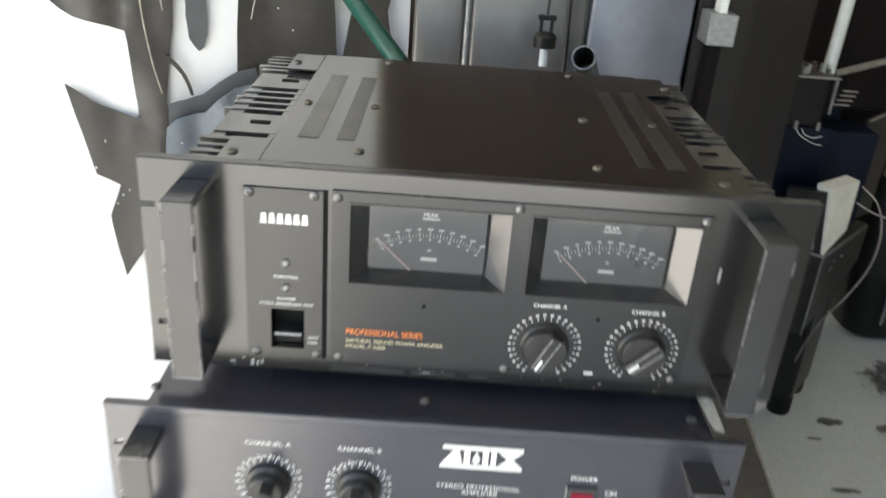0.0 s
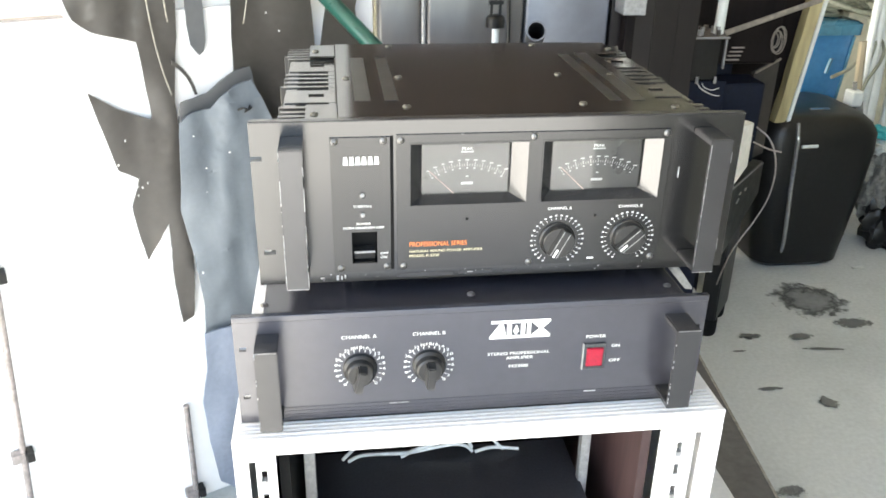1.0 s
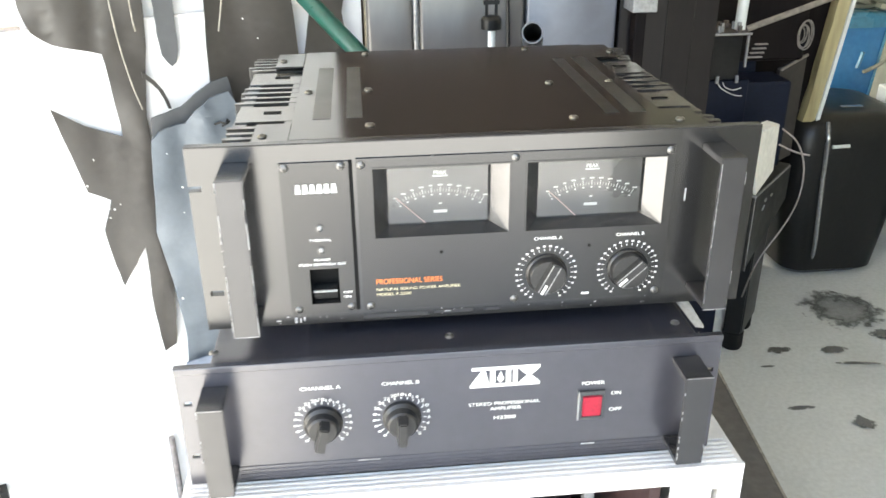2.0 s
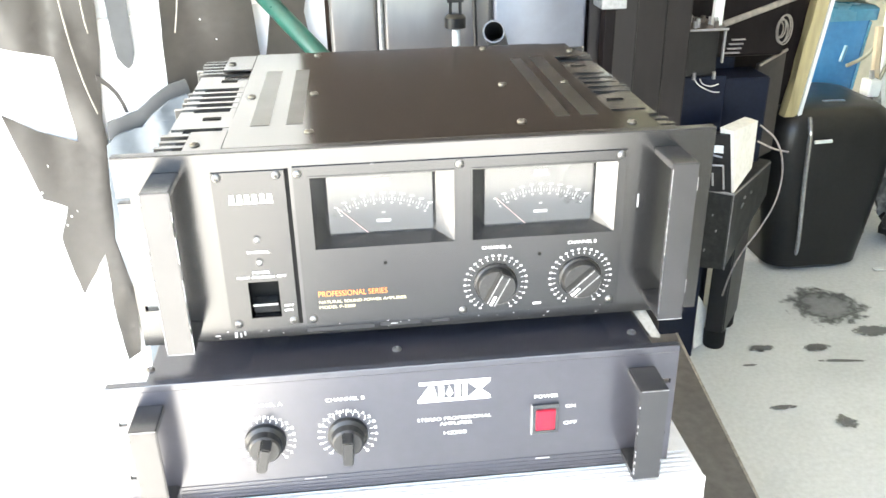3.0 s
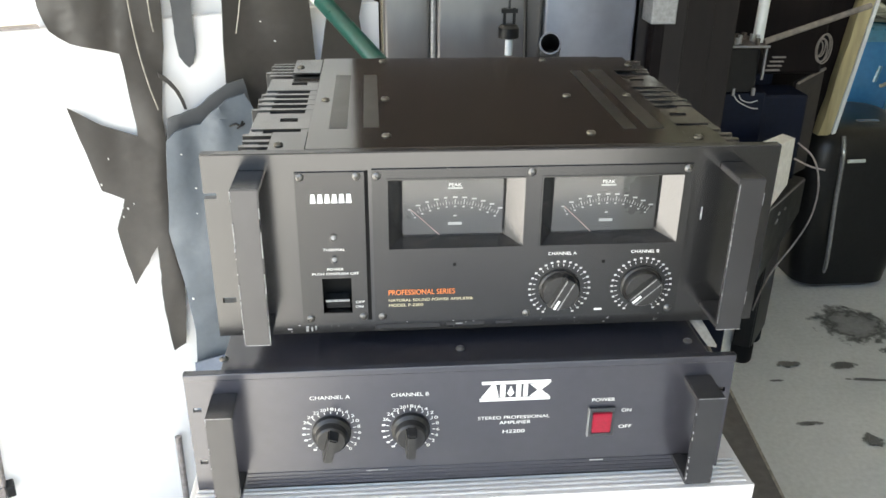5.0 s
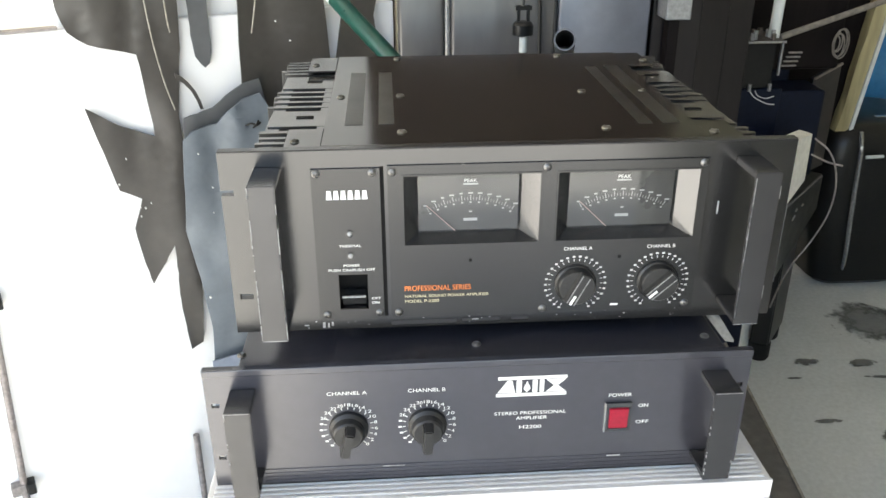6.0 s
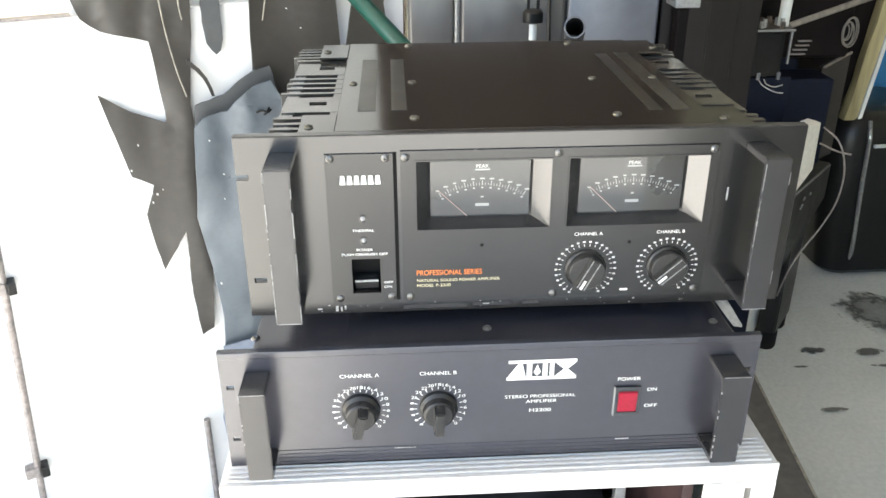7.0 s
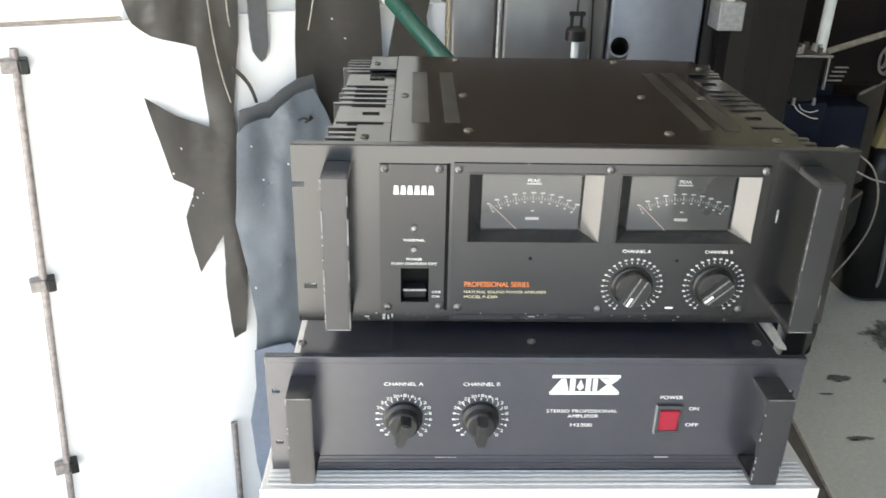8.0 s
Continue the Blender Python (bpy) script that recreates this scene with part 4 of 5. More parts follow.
t = thing("rack_device", "black boxed device inside the white rack", "device", (-0.01, 0.1, 0.274))
part("case", boxes((-0.175, 0.152, 0.012, 0.165, 0.274, 0.446), bevel=0.002), BLACKBOX, t)
part("lid", boxes((-0.176, 0.153, 0.01, 0.166, 0.4465, 0.45), bevel=0.001), BLACKBOX, t)
part("front_panel", boxes((-0.18, 0.157, 0.005, 0.0098, 0.274, 0.449), bevel=0.001), PLATE, t)
t = thing("cable_bundle", "loose white cables lying over the black device in the rack", "cable", (0, 0.13, 0.45))
for pts in (((-0.135, 0.144, 0.4532), (-0.114, 0.149, 0.458), (-0.06, 0.15, 0.456), (-0.028, 0.15, 0.461), (0.002, 0.15, 0.465), (0.018, 0.15, 0.461), (0.027, 0.148, 0.4532)),
            ((-0.067, 0.146, 0.4532), (-0.041, 0.15, 0.463), (-0.002, 0.151, 0.471), (0.019, 0.151, 0.4685), (0.026, 0.15, 0.458)),
            ((0.03, 0.147, 0.4532), (0.053, 0.15, 0.456), (0.088, 0.147, 0.4532)),
            ((0.052, 0.152, 0.47), (0.063, 0.15, 0.457), (0.068, 0.149, 0.4532)),
            ((-0.142, 0.148, 0.4532), (-0.126, 0.151, 0.469), (-0.118, 0.156, 0.48), (-0.11, 0.18, 0.45))):
    part("cable", tube(pts, 0.0023), CABLE, t, smooth=True)

# ---- lower amplifier ----
low = thing("power_amplifier", "black power amplifier with red switch on the white rack", "amplifier", (0, 0.2, 0.6238))
ZT, ZB = 0.753, 0.629
part("case", boxes((-0.2125, 0.222, 0.008, 0.452, 0.6275, 0.748), bevel=0.0015), LOWPANEL, low)
part("front_panel", pierced(-0.2413, 0.2413, ZB, ZT, 0.0, 0.004, [(-0.2365, -0.2295, 0.714, 0.7185), (-0.2365, -0.2295, 0.658, 0.6625), (0.2295, 0.2365, 0.714, 0.7185), (0.2295, 0.2365, 0.658, 0.6625)]), LOWPANEL, low)
# black strip added as the shadow line between panel and rack
part("shadow_gap_strip", boxes((-0.212, 0.222, 0.0045, 0.03, 0.6238, 0.6274)), VOID, low, "black strip put in for the shadow line under the case")
part("top_strip", boxes((-0.2413, 0.2413, -0.0018, 0.006, 0.7465, 0.7531), bevel=0.0008), LOWPANEL, low, "raised ridge along the top edge")
for k in range(4):
    part("groove_rib", boxes((-0.197, 0.197, -0.0007, -0.0001, 0.6305 + 0.0042 * k, 0.6325 + 0.0042 * k), bevel=0.0004, seg=1), LOWPANEL, low)
for x in (-0.19, 0.19):
    for y in (0.05, 0.4):
        part("foot", rods(((x, y, 0.6238), (x, y, 0.6276), 0.012)), RUBBER, low, smooth=True)
handle(low, -0.219, -0.197, 0.642, 0.7335, 0.0, -0.037)
handle(low, 0.196, 0.2205, 0.640, 0.7335, 0.0, -0.037)
chips(low, -0.2185, -0.037, 0.645, 0.73, 8, 2)
chips(low, 0.1965, -0.037, 0.645, 0.73, 9, 3)
chips(low, 0.2195, -0.037, 0.642, 0.66, 5, 4)
for x, y in ((-0.215, 0.03), (-0.002, 0.034), (0.212, 0.033)):
    screw("lid_screw", low, x * 0.985, y, 0.748, 0.0042, top=True)


def ring_marks(parent, cx, cz, r0, r1, a0, a1, n, y, words=(), size=0.003, ink=WHITE, wide=0.0015):
    """Scale ticks round a dial, with figures where they can be read and bars elsewhere."""
    bm = bmesh.new()
    for k in range(n):
        a = radians(a0 + (a1 - a0) * k / (n - 1))
        d, s = Vector((math.sin(a), 0, math.cos(a))), Vector((math.cos(a), 0, -math.sin(a)))
        c = Vector((cx, y, cz))
        bm.faces.new([bm.verts.new(c + d * p + s * w) for p, w in ((r0, -0.00035), (r0, 0.00035), (r1, 0.00035), (r1, -0.00035))])
        if k >= len(words) or not words[k]:
            c2 = c + d * (r1 + 0.0022)
            bm.faces.new([bm.verts.new(c2 + Vector((u, 0, w))) for u, w in ((-wide, -0.0009), (wide, -0.0009), (wide, 0.0009), (-wide, 0.0009))])
    part("dial_scale", bm, ink, parent)
    for k, t in enumerate(words):
        if t:
            a = radians(a0 + (a1 - a0) * k / (n - 1))
            x, z, w = cx + math.sin(a) * (r1 + 0.0024), cz + math.cos(a) * (r1 + 0.0024), size * 0.42 * len(t)
            lettering("scale_figure", t, x - w, x + w, z - size / 2, z + size / 2, y, WHITE, parent)


WORDS = [""] * 5 + ["26", "24", "22", "20", "18", "16", "14", "12", "10", "8", "6", "4", "2", "0"]
for cx, cz, turn in ((-0.119, 0.6875, -194), (-0.049, 0.6875, -182)):
    ring_marks(low, cx, cz, 0.0195, 0.0222, -140, 140, 19, -0.0004, WORDS, 0.0032)
    k = part("dial_knob", lathe(((0.0175, 0.0), (0.0172, 0.004), (0.0145, 0.0065), (0.0135, 0.013), (0.012, 0.0145)), 28), KNOB, low, smooth=True)
    k.matrix_basis = Matrix.Translation((cx, 0, cz)) @ pose(0, 0, 0, 90)
    bm = bmesh.new()
    p = box(bm, -0.0052, 0.0052, -0.0165, 0.0125, 0.008, 0.027)
    for v in p[4:]:
        v.co.x *= 0.8
        v.co.y *= 0.85
    bmesh.ops.bevel(bm, geom=bm.edges[:], offset=0.0012, segments=2, affect="EDGES")
    bmesh.ops.rotate(bm, verts=bm.verts[:], matrix=Matrix.Rotation(radians(180 + turn), 3, "Z"))
    g = part("grip", bm, KNOB, k, "raised wedge grip", local=True)
    part("pointer_line", boxes((-0.0004, 0.0004, -0.0005, 0.011, 0.0146, 0.0152)), WHITE, k, local=True)
lettering("printed_label", "CHANNEL A", -0.1365, -0.1015, 0.7225, 0.7262, -0.0004, WHITE, low)
lettering("printed_label", "CHANNEL B", -0.0655, -0.0325, 0.7225, 0.7262, -0.0004, WHITE, low)
# maker's emblem as plain shapes
emblem = part("emblem", bars([(0.014, 0.0755, 0.7312, 0.7345)], -0.0004), WHITE, low, "white emblem of plain bars")
part("emblem_bar", bars([(0.0125, 0.0755, 0.7135, 0.717)], -0.0004), WHITE, emblem)
for shape in (((0.0135, 0.7176), (0.0295, 0.7176), (0.0265, 0.7306), (0.0225, 0.7306)), ((0.0305, 0.7176), (0.0352, 0.7176), (0.0352, 0.7306), (0.0305, 0.7306)),
              ((0.0368, 0.7216), (0.0398, 0.7176), (0.0432, 0.7216), (0.04, 0.7296)), ((0.0448, 0.7176), (0.0492, 0.7176), (0.0492, 0.7306), (0.0448, 0.7306)),
              ((0.0512, 0.7176), (0.0552, 0.7176), (0.0552, 0.7306), (0.0512, 0.7306)), ((0.0568, 0.7306), (0.0748, 0.7306), (0.0678, 0.7243), (0.0638, 0.7243)),
              ((0.0568, 0.7176), (0.0748, 0.7176), (0.0678, 0.7239), (0.0638, 0.7239))):
    bm = bmesh.new()
    bm.faces.new([bm.verts.new((x, -0.00042, z)) for x, z in shape])
    part("emblem_block", bm, WHITE, emblem)
lettering("printed_label", "STEREO PROFESSIONAL", 0.0115, 0.0765, 0.6938, 0.6972, -0.0004, WHITE, low)
lettering("printed_label", "AMPLIFIER", 0.031, 0.0595, 0.6882, 0.6916, -0.0004, WHITE, low)
lettering("printed_label", "H2200", 0.0345, 0.0545, 0.6782, 0.6818, -0.0004, WHITE, low)
lettering("printed_label", "POWER", 0.1145, 0.1355, 0.7088, 0.7124, -0.0004, WHITE, low)
lettering("printed_label", "ON", 0.1425, 0.1515, 0.6965, 0.7, -0.0004, WHITE, low)
lettering("printed_label", "OFF", 0.1415, 0.1535, 0.6785, 0.682, -0.0004, WHITE, low)
sw = part("power_switch", pierced(0.112, 0.136, 0.6725, 0.703, -0.003, 0.0, [(0.1155, 0.1335, 0.6755, 0.6985)]), BEZELDARK, low, "rocker switch in a black frame")
part("frame_edge", boxes((0.1115, 0.1125, -0.0036, -0.0005, 0.6725, 0.703)), GREYMETAL, sw)
bm = bmesh.new()
p = box(bm, 0.1158, 0.1332, -0.0032, 0.0, 0.6758, 0.6982)
p[4].co.y, p[5].co.y = -0.0048, -0.0048
bmesh.ops.bevel(bm, geom=bm.edges[:], offset=0.0007, segments=2, affect="EDGES")
part("rocker", bm, RED, sw, "translucent red rocker")
part("scuff", bars([(0.117, 0.13, 0.6435, 0.6448), (-0.09, -0.07, 0.6436, 0.6442)], -0.0016), CHIP, low)

t = thing("foam_wedge", "grey foam strip wedged between the two amplifiers", "packing", (0.237, 0.03, 0.7531))


def slab(corners, depth):
    """A plate over four corners, thickened along the given vector."""
    bm = bmesh.new()
    a = [bm.verts.new(p) for p in corners]
    b = [bm.verts.new(Vector(p) + Vector(depth)) for p in corners]
    bm.faces.new(a), bm.faces.new(b[::-1])
    for k in range(4):
        n = (k + 1) % 4
        bm.faces.new((a[n], a[k], b[k], b[n]))
    bmesh.ops.subdivide_edges(bm, edges=bm.edges[:], cuts=3, use_grid_fill=True)
    for v in bm.verts:
        v.co += 0.0006 * noise.noise_vector(v.co * 160)
    return bm


part("side_fold", slab(((0.2205, 0.014, 0.7535), (0.2275, 0.012, 0.7535), (0.222, 0.05, 0.7655), (0.2105, 0.05, 0.7655)), (0.001, 0.003, 0.001)), FOAMGREY, t)

# ---- upper amplifier ----
up = thing("power_amplifier", "black power amplifier with needle meters and heat sinks, stacked on another", "amplifier", (0.026, 0.2, 0.748))
Y0, ZA, ZC = 0.0384, 0.767, 0.9335
part("case", boxes((-0.131, 0.196, 0.055, 0.384, 0.762, 0.930)), COVER, up)
M1, M2 = (-0.0645, 0.0505, 0.848, 0.9105), (0.0655, 0.186, 0.848, 0.9105)
pits = [M1, M2, (-0.1225, -0.0975, 0.7875, 0.8215)]
part("front_panel", pierced(-0.2143, 0.2672, ZA, ZC, Y0, 0.046, pits + [(-0.2144, -0.204, 0.8965, 0.9015), (-0.2085, -0.197, 0.800, 0.805)]), PANEL, up)
part("panel_back", pierced(-0.19, 0.245, ZA + 0.002, 0.930, 0.0462, 0.054, pits), PANEL, up)
part("top_fold", boxes((-0.2143, 0.2672, Y0 - 0.0003, 0.0475, ZC, ZC + 0.0012), bevel=0.0005, seg=1), HANDLE, up, "worn top edge of the panel")
part("switch_plate", pierced(-0.1405, -0.084, 0.778, 0.9182, 0.0365, 0.0398, [pits[2]]), PLATE, up)
part("main_plate", pierced(-0.0775, 0.1935, 0.7785, 0.9198, 0.0365, 0.0398, [M1, M2]), PLATE, up)
part("plate_gap", bars([(-0.0838, -0.0806, 0.779, 0.919)], Y0 - 0.0003), VOID, up)
for x, z in ((-0.136, 0.9145), (-0.09, 0.9145), (-0.0735, 0.9145), (0.0555, 0.9155), (0.1885, 0.9160), (-0.134, 0.7828), (-0.088, 0.7833), (-0.0712, 0.7828), (0.057, 0.7818), (0.1865, 0.7825)):
    screw("plate_screw", up, x, 0.0366, z, 0.0036)


def meter(x0, x1, z0, z1, seed):
    """A needle meter behind glass in a sloping black well."""
    fx0, fx1, fz0, fz1, yb = x0 + 0.0125, x1 - 0.0165, z0 + 0.0065, z1 - 0.0055, 0.0515
    bm = bmesh.new()
    o = [bm.verts.new(p) for p in ((x0, 0.0363, z0), (x1, 0.0363, z0), (x1, 0.0363, z1), (x0, 0.0363, z1))]
    i = [bm.verts.new(p) for p in ((fx0, yb, fz0), (fx1, yb, fz0), (fx1, yb, fz1), (fx0, yb, fz1))]
    for k in range(4):
        bm.faces.new((o[k], o[(k + 1) % 4], i[(k + 1) % 4], i[k]))
    body = part("meter", bm, BEZELDARK, up, "needle meter in a sloping black well")
    part("meter_rim", pierced(x0 - 0.0012, x1 + 0.0012, z0 - 0.0012, z1 + 0.0012, 0.0358, 0.0366, [(x0, x1, z0, z1)]), PLATE, body)
    part("meter_face", boxes((fx0 - 0.001, fx1 + 0.001, yb, yb + 0.001, fz0 - 0.001, fz1 + 0.001)), METERFACE, body)
    cx, cz, y = (fx0 + fx1) / 2 + 0.002, fz0 - 0.0415, yb - 0.0005
    bm = bmesh.new()
    for k in range(31):
        a = radians(-31 + 62 * k / 30)
        d, s = Vector((math.sin(a), 0, math.cos(a))), Vector((math.cos(a), 0, -math.sin(a)))
        r1 = 0.0738 if k % 3 == 0 else 0.0718
        w = 0.00034 if k % 3 == 0 else 0.00022
        c = Vector((cx, y, cz))
        bm.faces.new([bm.verts.new(c + d * p + s * q) for p, q in ((0.0692, -w), (0.0692, w), (r1, w), (r1, -w))])
        if k % 3 == 0:
            for rr, l in ((0.0757, 0.0026 if k > 15 or k % 2 else 0.0018), (0.0672, 0.0012)):
                c2 = c + d * rr
                bm.faces.new([bm.verts.new(c2 + Vector((u, 0, q))) for u, q in ((-l * 0.8, -0.0007), (l * 0.8, -0.0007), (l * 0.8, 0.0007), (-l * 0.8, 0.0007))])
    for x0b, x1b, z0b, z1b in ((cx - 0.006, cx + 0.006, fz0 + 0.0085, fz0 + 0.0112), (cx - 0.0014, cx + 0.0014, fz0 + 0.0165, fz0 + 0.0178), (cx - 0.0065, cx + 0.0065, fz1 - 0.0088, fz1 - 0.0074)):
        bm.faces.new([bm.verts.new(p) for p in ((x0b, y, z0b), (x1b, y, z0b), (x1b, y, z1b), (x0b, y, z1b))])
    part("scale", bm, GREYPRINT, body)
    lettering("printed_label", "PEAK", cx - 0.0055, cx + 0.0055, fz1 - 0.0066, fz1 - 0.0034, y, WHITE, body)
    part("needle", rods(((cx - 0.0385, yb - 0.002, fz0 + 0.0245), (cx - 0.0135, yb - 0.002, fz0 + 0.0002), 0.0003), seg=6), NEEDLE, body, "thin pale red needle")
    gl = part("glass", bars([(fx0 - 0.0004, fx1 + 0.0004, fz0 - 0.0004, fz1 + 0.0004)], yb - 0.0028), GLASS, body, "clear meter glass")
    gl.visible_shadow = False


meter(*M1, 1)
meter(*M2, 2)

part("switch_well", boxes((-0.1225, -0.0975, 0.0535, 0.0545, 0.7875, 0.8215)), VOID, up)
bm = bmesh.new()
p = box(bm, -0.1205, -0.0995, 0.043, 0.0530, 0.7885, 0.8005)
p[4].co.y, p[5].co.y = 0.0375, 0.0375
bmesh.ops.bevel(bm, geom=bm.edges[:], offset=0.0008, segments=2, affect="EDGES")
ps = part("push_switch", bm, BEZELDARK, up, "black push switch in a well")
part("switch_edge", boxes((-0.1203, -0.0997, 0.0366, 0.0385, 0.7985, 0.8003), bevel=0.0004, seg=1), CHIP, ps, "pale edge of the push switch")
for z in (0.860, 0.8395):
    n = part("indicator", lathe(((0.0034, 0.0), (0.0034, 0.0012), (0.0026, 0.0014), (0.0022, 0.0004)), 16), BEZELDARK, up, "unlit indicator lamp", smooth=True)
    n.matrix_basis = Matrix.Translation((-0.111, 0.0364, z)) @ pose(0, 0, 0, 90)
    part("lens", lathe(((0.0022, 0.0), (0.002, 0.001), (0.001, 0.0016)), 12), GREYMETAL, n, smooth=True, local=True)
YT = 0.0361
for k in range(6):
    x = -0.1288 + 0.0059 * k
    bm = bmesh.new()
    bm.faces.new([bm.verts.new(p) for p in ((x, YT, 0.8915), (x + 0.0048, YT, 0.8915), (x + 0.0040, YT, 0.8995), (x + 0.0008, YT, 0.8995))])
    part("emblem_block", bm, WHITE, up, "plain white emblem block")
lettering("printed_label", "THERMAL", -0.1205, -0.1015, 0.8478, 0.8502, YT, WHITE, up)
lettering("printed_label", "POWER", -0.1175, -0.1035, 0.8293, 0.8318, YT, WHITE, up)
lettering("printed_label", "PUSH ON/PUSH OFF", -0.1305, -0.0905, 0.8250, 0.8275, YT, WHITE, up)
lettering("printed_label", "OFF", -0.0945, -0.0865, 0.7970, 0.7993, YT, WHITE, up)
lettering("printed_label", "ON", -0.0945, -0.088, 0.7925, 0.7948, YT, WHITE, up)
lettering("printed_label", "PROFESSIONAL SERIES", -0.0655, -0.0075, 0.8038, 0.8088, YT, ORANGE, up)
lettering("printed_label", "NATURAL SOUND POWER AMPLIFIER", -0.0655, 0.0085, 0.7972, 0.8, YT, YELLOWP, up)
lettering("printed_label", "MODEL P-2200", -0.0655, -0.0355, 0.7922, 0.795, YT, YELLOWP, up)
lettering("printed_label", "CHANNEL A", 0.0735, 0.0985, 0.8385, 0.8415, YT, WHITE, up)
lettering("printed_label", "CHANNEL B", 0.147, 0.172, 0.8385, 0.8415, YT, WHITE, up)
for b in ((-0.0093, -0.0067, 0.8307, 0.8333), (0.1217, 0.1243, 0.8297, 0.8323)):
    part("fixing_hole", bars([b], YT), VOID, up)
part("arrow_mark", bars([(0.1185, 0.1255, 0.7825, 0.7845)], YT), WHITE, up)
for cx, cz, turn in ((0.0855, 0.8055, 207), (0.1595, 0.8065, 227)):
    ring_marks(up, cx, cz, 0.0222, 0.0245, -150, 150, 26, YT, (), 0.0025, GREYPRINT, 0.0012)
    k = part("dial_knob", lathe(((0.0186, 0.0), (0.0186, 0.0016), (0.0172, 0.003), (0.0166, 0.0086), (0.0156, 0.0098)), 36), KNOB, up, smooth=True)
    k.matrix_basis = Matrix.Translation((cx, 0.0364, cz)) @ pose(0, 0, 0, 90)
    bm = bmesh.new()
    p = box(bm, -0.0064, 0.0064, -0.0162, 0.0162, 0.0090, 0.0146)
    for v in p[4:]:
        v.co.x *= 0.7
        v.co.y *= 0.93
    bmesh.ops.bevel(bm, geom=bm.edges[:], offset=0.001, segments=2, affect="EDGES")
    rot = Matrix.Rotation(radians(-turn), 3, "Z")
    bmesh.ops.rotate(bm, verts=bm.verts[:], matrix=rot)
    part("grip", bm, KNOB, k, "raised bar grip", local=True)
    # grey ridges put the grip's side-lit edges into the colour
    for u in (-0.0034, 0.0034):
        bm = boxes((u - 0.0005, u + 0.0005, -0.0144, 0.0144, 0.0144, 0.0150))
        bmesh.ops.rotate(bm, verts=bm.verts[:], matrix=rot)
        part("grip_ridge", bm, CHIPDARK, k, "grey ridge for the lit edge of the grip", local=True)
    bm = boxes((-0.0011, 0.0011, 0.0055, 0.0148, 0.0145, 0.0151))
    bmesh.ops.rotate(bm, verts=bm.verts[:], matrix=rot)
    part("pointer", bm, WHITE, k, "white pointer mark", local=True)
handle(up, -0.186, -0.1645, 0.7815, 0.9205, Y0, -0.004)
for x0, x1 in ((-0.186, -0.1645), (0.2165, 0.238)):
    part("worn_edge", bars([(x0, x1, 0.7816, 0.7822)], -0.0044), CHIP, up, "bare metal along the handle's lower edge")
handle(up, 0.2165, 0.238, 0.7815, 0.9205, Y0, -0.004)
chips(up, -0.186, -0.004, 0.785, 0.918, 6, 5)
chips(up, -0.165, -0.004, 0.785, 0.86, 10, 6)
chips(up, 0.217, -0.004, 0.785, 0.918, 22, 7)
for x, z0, z1 in ((0.2168, 0.788, 0.842), (0.2168, 0.85, 0.876), (0.2168, 0.882, 0.916), (-0.1648, 0.80, 0.83), (-0.1648, 0.862, 0.905)):
    part("rubbed_edge", bars([(x - 0.0004, x + 0.0004, z0, z1)], -0.0043), CHIPDARK, up, "rubbed bare edge of a handle")
part("scuff", bars([(-0.078, -0.02, 0.7695, 0.7735), (-0.015, 0.02, 0.7705, 0.774), (0.03, 0.045, 0.7708, 0.7735)], Y0 - 0.0004), HANDLE, up)
for mark in [(-0.155, -0.151, 0.7712, 0.7725), (-0.139, -0.1365, 0.769, 0.7745), (-0.1345, -0.133, 0.769, 0.7735), (-0.131, -0.1295, 0.7705, 0.7745), (-0.006, 0.0, 0.772, 0.7729), (0.205, 0.2065, 0.868, 0.88)]:
    part("scratch_mark", bars([mark], Y0 - 0.0006), CHIP, up)

rngw = random.Random(17)
for x, yf, z0, z1, fill in ((-0.1858, -0.004, 0.783, 0.919, 0.85), (-0.1648, -0.004, 0.783, 0.919, 0.5), (0.2167, -0.004, 0.79, 0.917, 0.7), (0.2378, -0.004, 0.786, 0.917, 0.25)):
    z = z0
    while z < z1:
        l = rngw.uniform(0.006, 0.022)
        if rngw.random() < fill:
            w = rngw.uniform(0.0002, 0.00045)
            part("rubbed_edge", bars([(x - w, x + w, z, min(z1, z + l))], yf - 0.0003), CHIPDARK, up, "rubbed bare edge of a handle")
        z += l + rngw.uniform(0.0005, 0.003)
for x0, x1 in ((-0.2185, -0.1975), (0.1965, 0.22)):
    part("rubbed_edge", bars([(x0, x1, 0.7328, 0.7336)], -0.0373), CHIPDARK, low, "rubbed bare edge of a handle")

# specks of bare paint along the lower edge of the front panel
rngd = random.Random(41)
for owner, y, x0, x1, z0, z1, n in ((up, Y0 - 0.0005, -0.16, 0.24, 0.768, 0.7765, 26),):
    marks = []
    for _ in range(n):
        x, z, w = rngd.uniform(x0, x1), rngd.uniform(z0, z1), rngd.uniform(0.0002, 0.0006)
        marks.append((x - w * rngd.uniform(0.6, 3), x + w, z - w * 0.6, z + w * 0.6))
    tagged(part("paint_speck", bars(marks, y), CHIP, owner, "tiny pale specks and scratches"), kind="stuff")

# lid, vents and heat sinks
part("lid", boxes((-0.1315, 0.1965, 0.048, 0.384, 0.930, 0.9345), bevel=0.0008), COVER, up, "dusty brown-black lid")
for x0, x1, y0, y1 in ((-0.1625, -0.1318, 0.048, 0.1), (-0.1625, -0.1318, 0.318, 0.384), (0.1968, 0.226, 0.048, 0.1), (0.1968, 0.226, 0.318, 0.384)):
    part("lid_flange", boxes((x0, x1, y0, y1, 0.932, 0.9335), bevel=0.0004, seg=1), COVER, up)
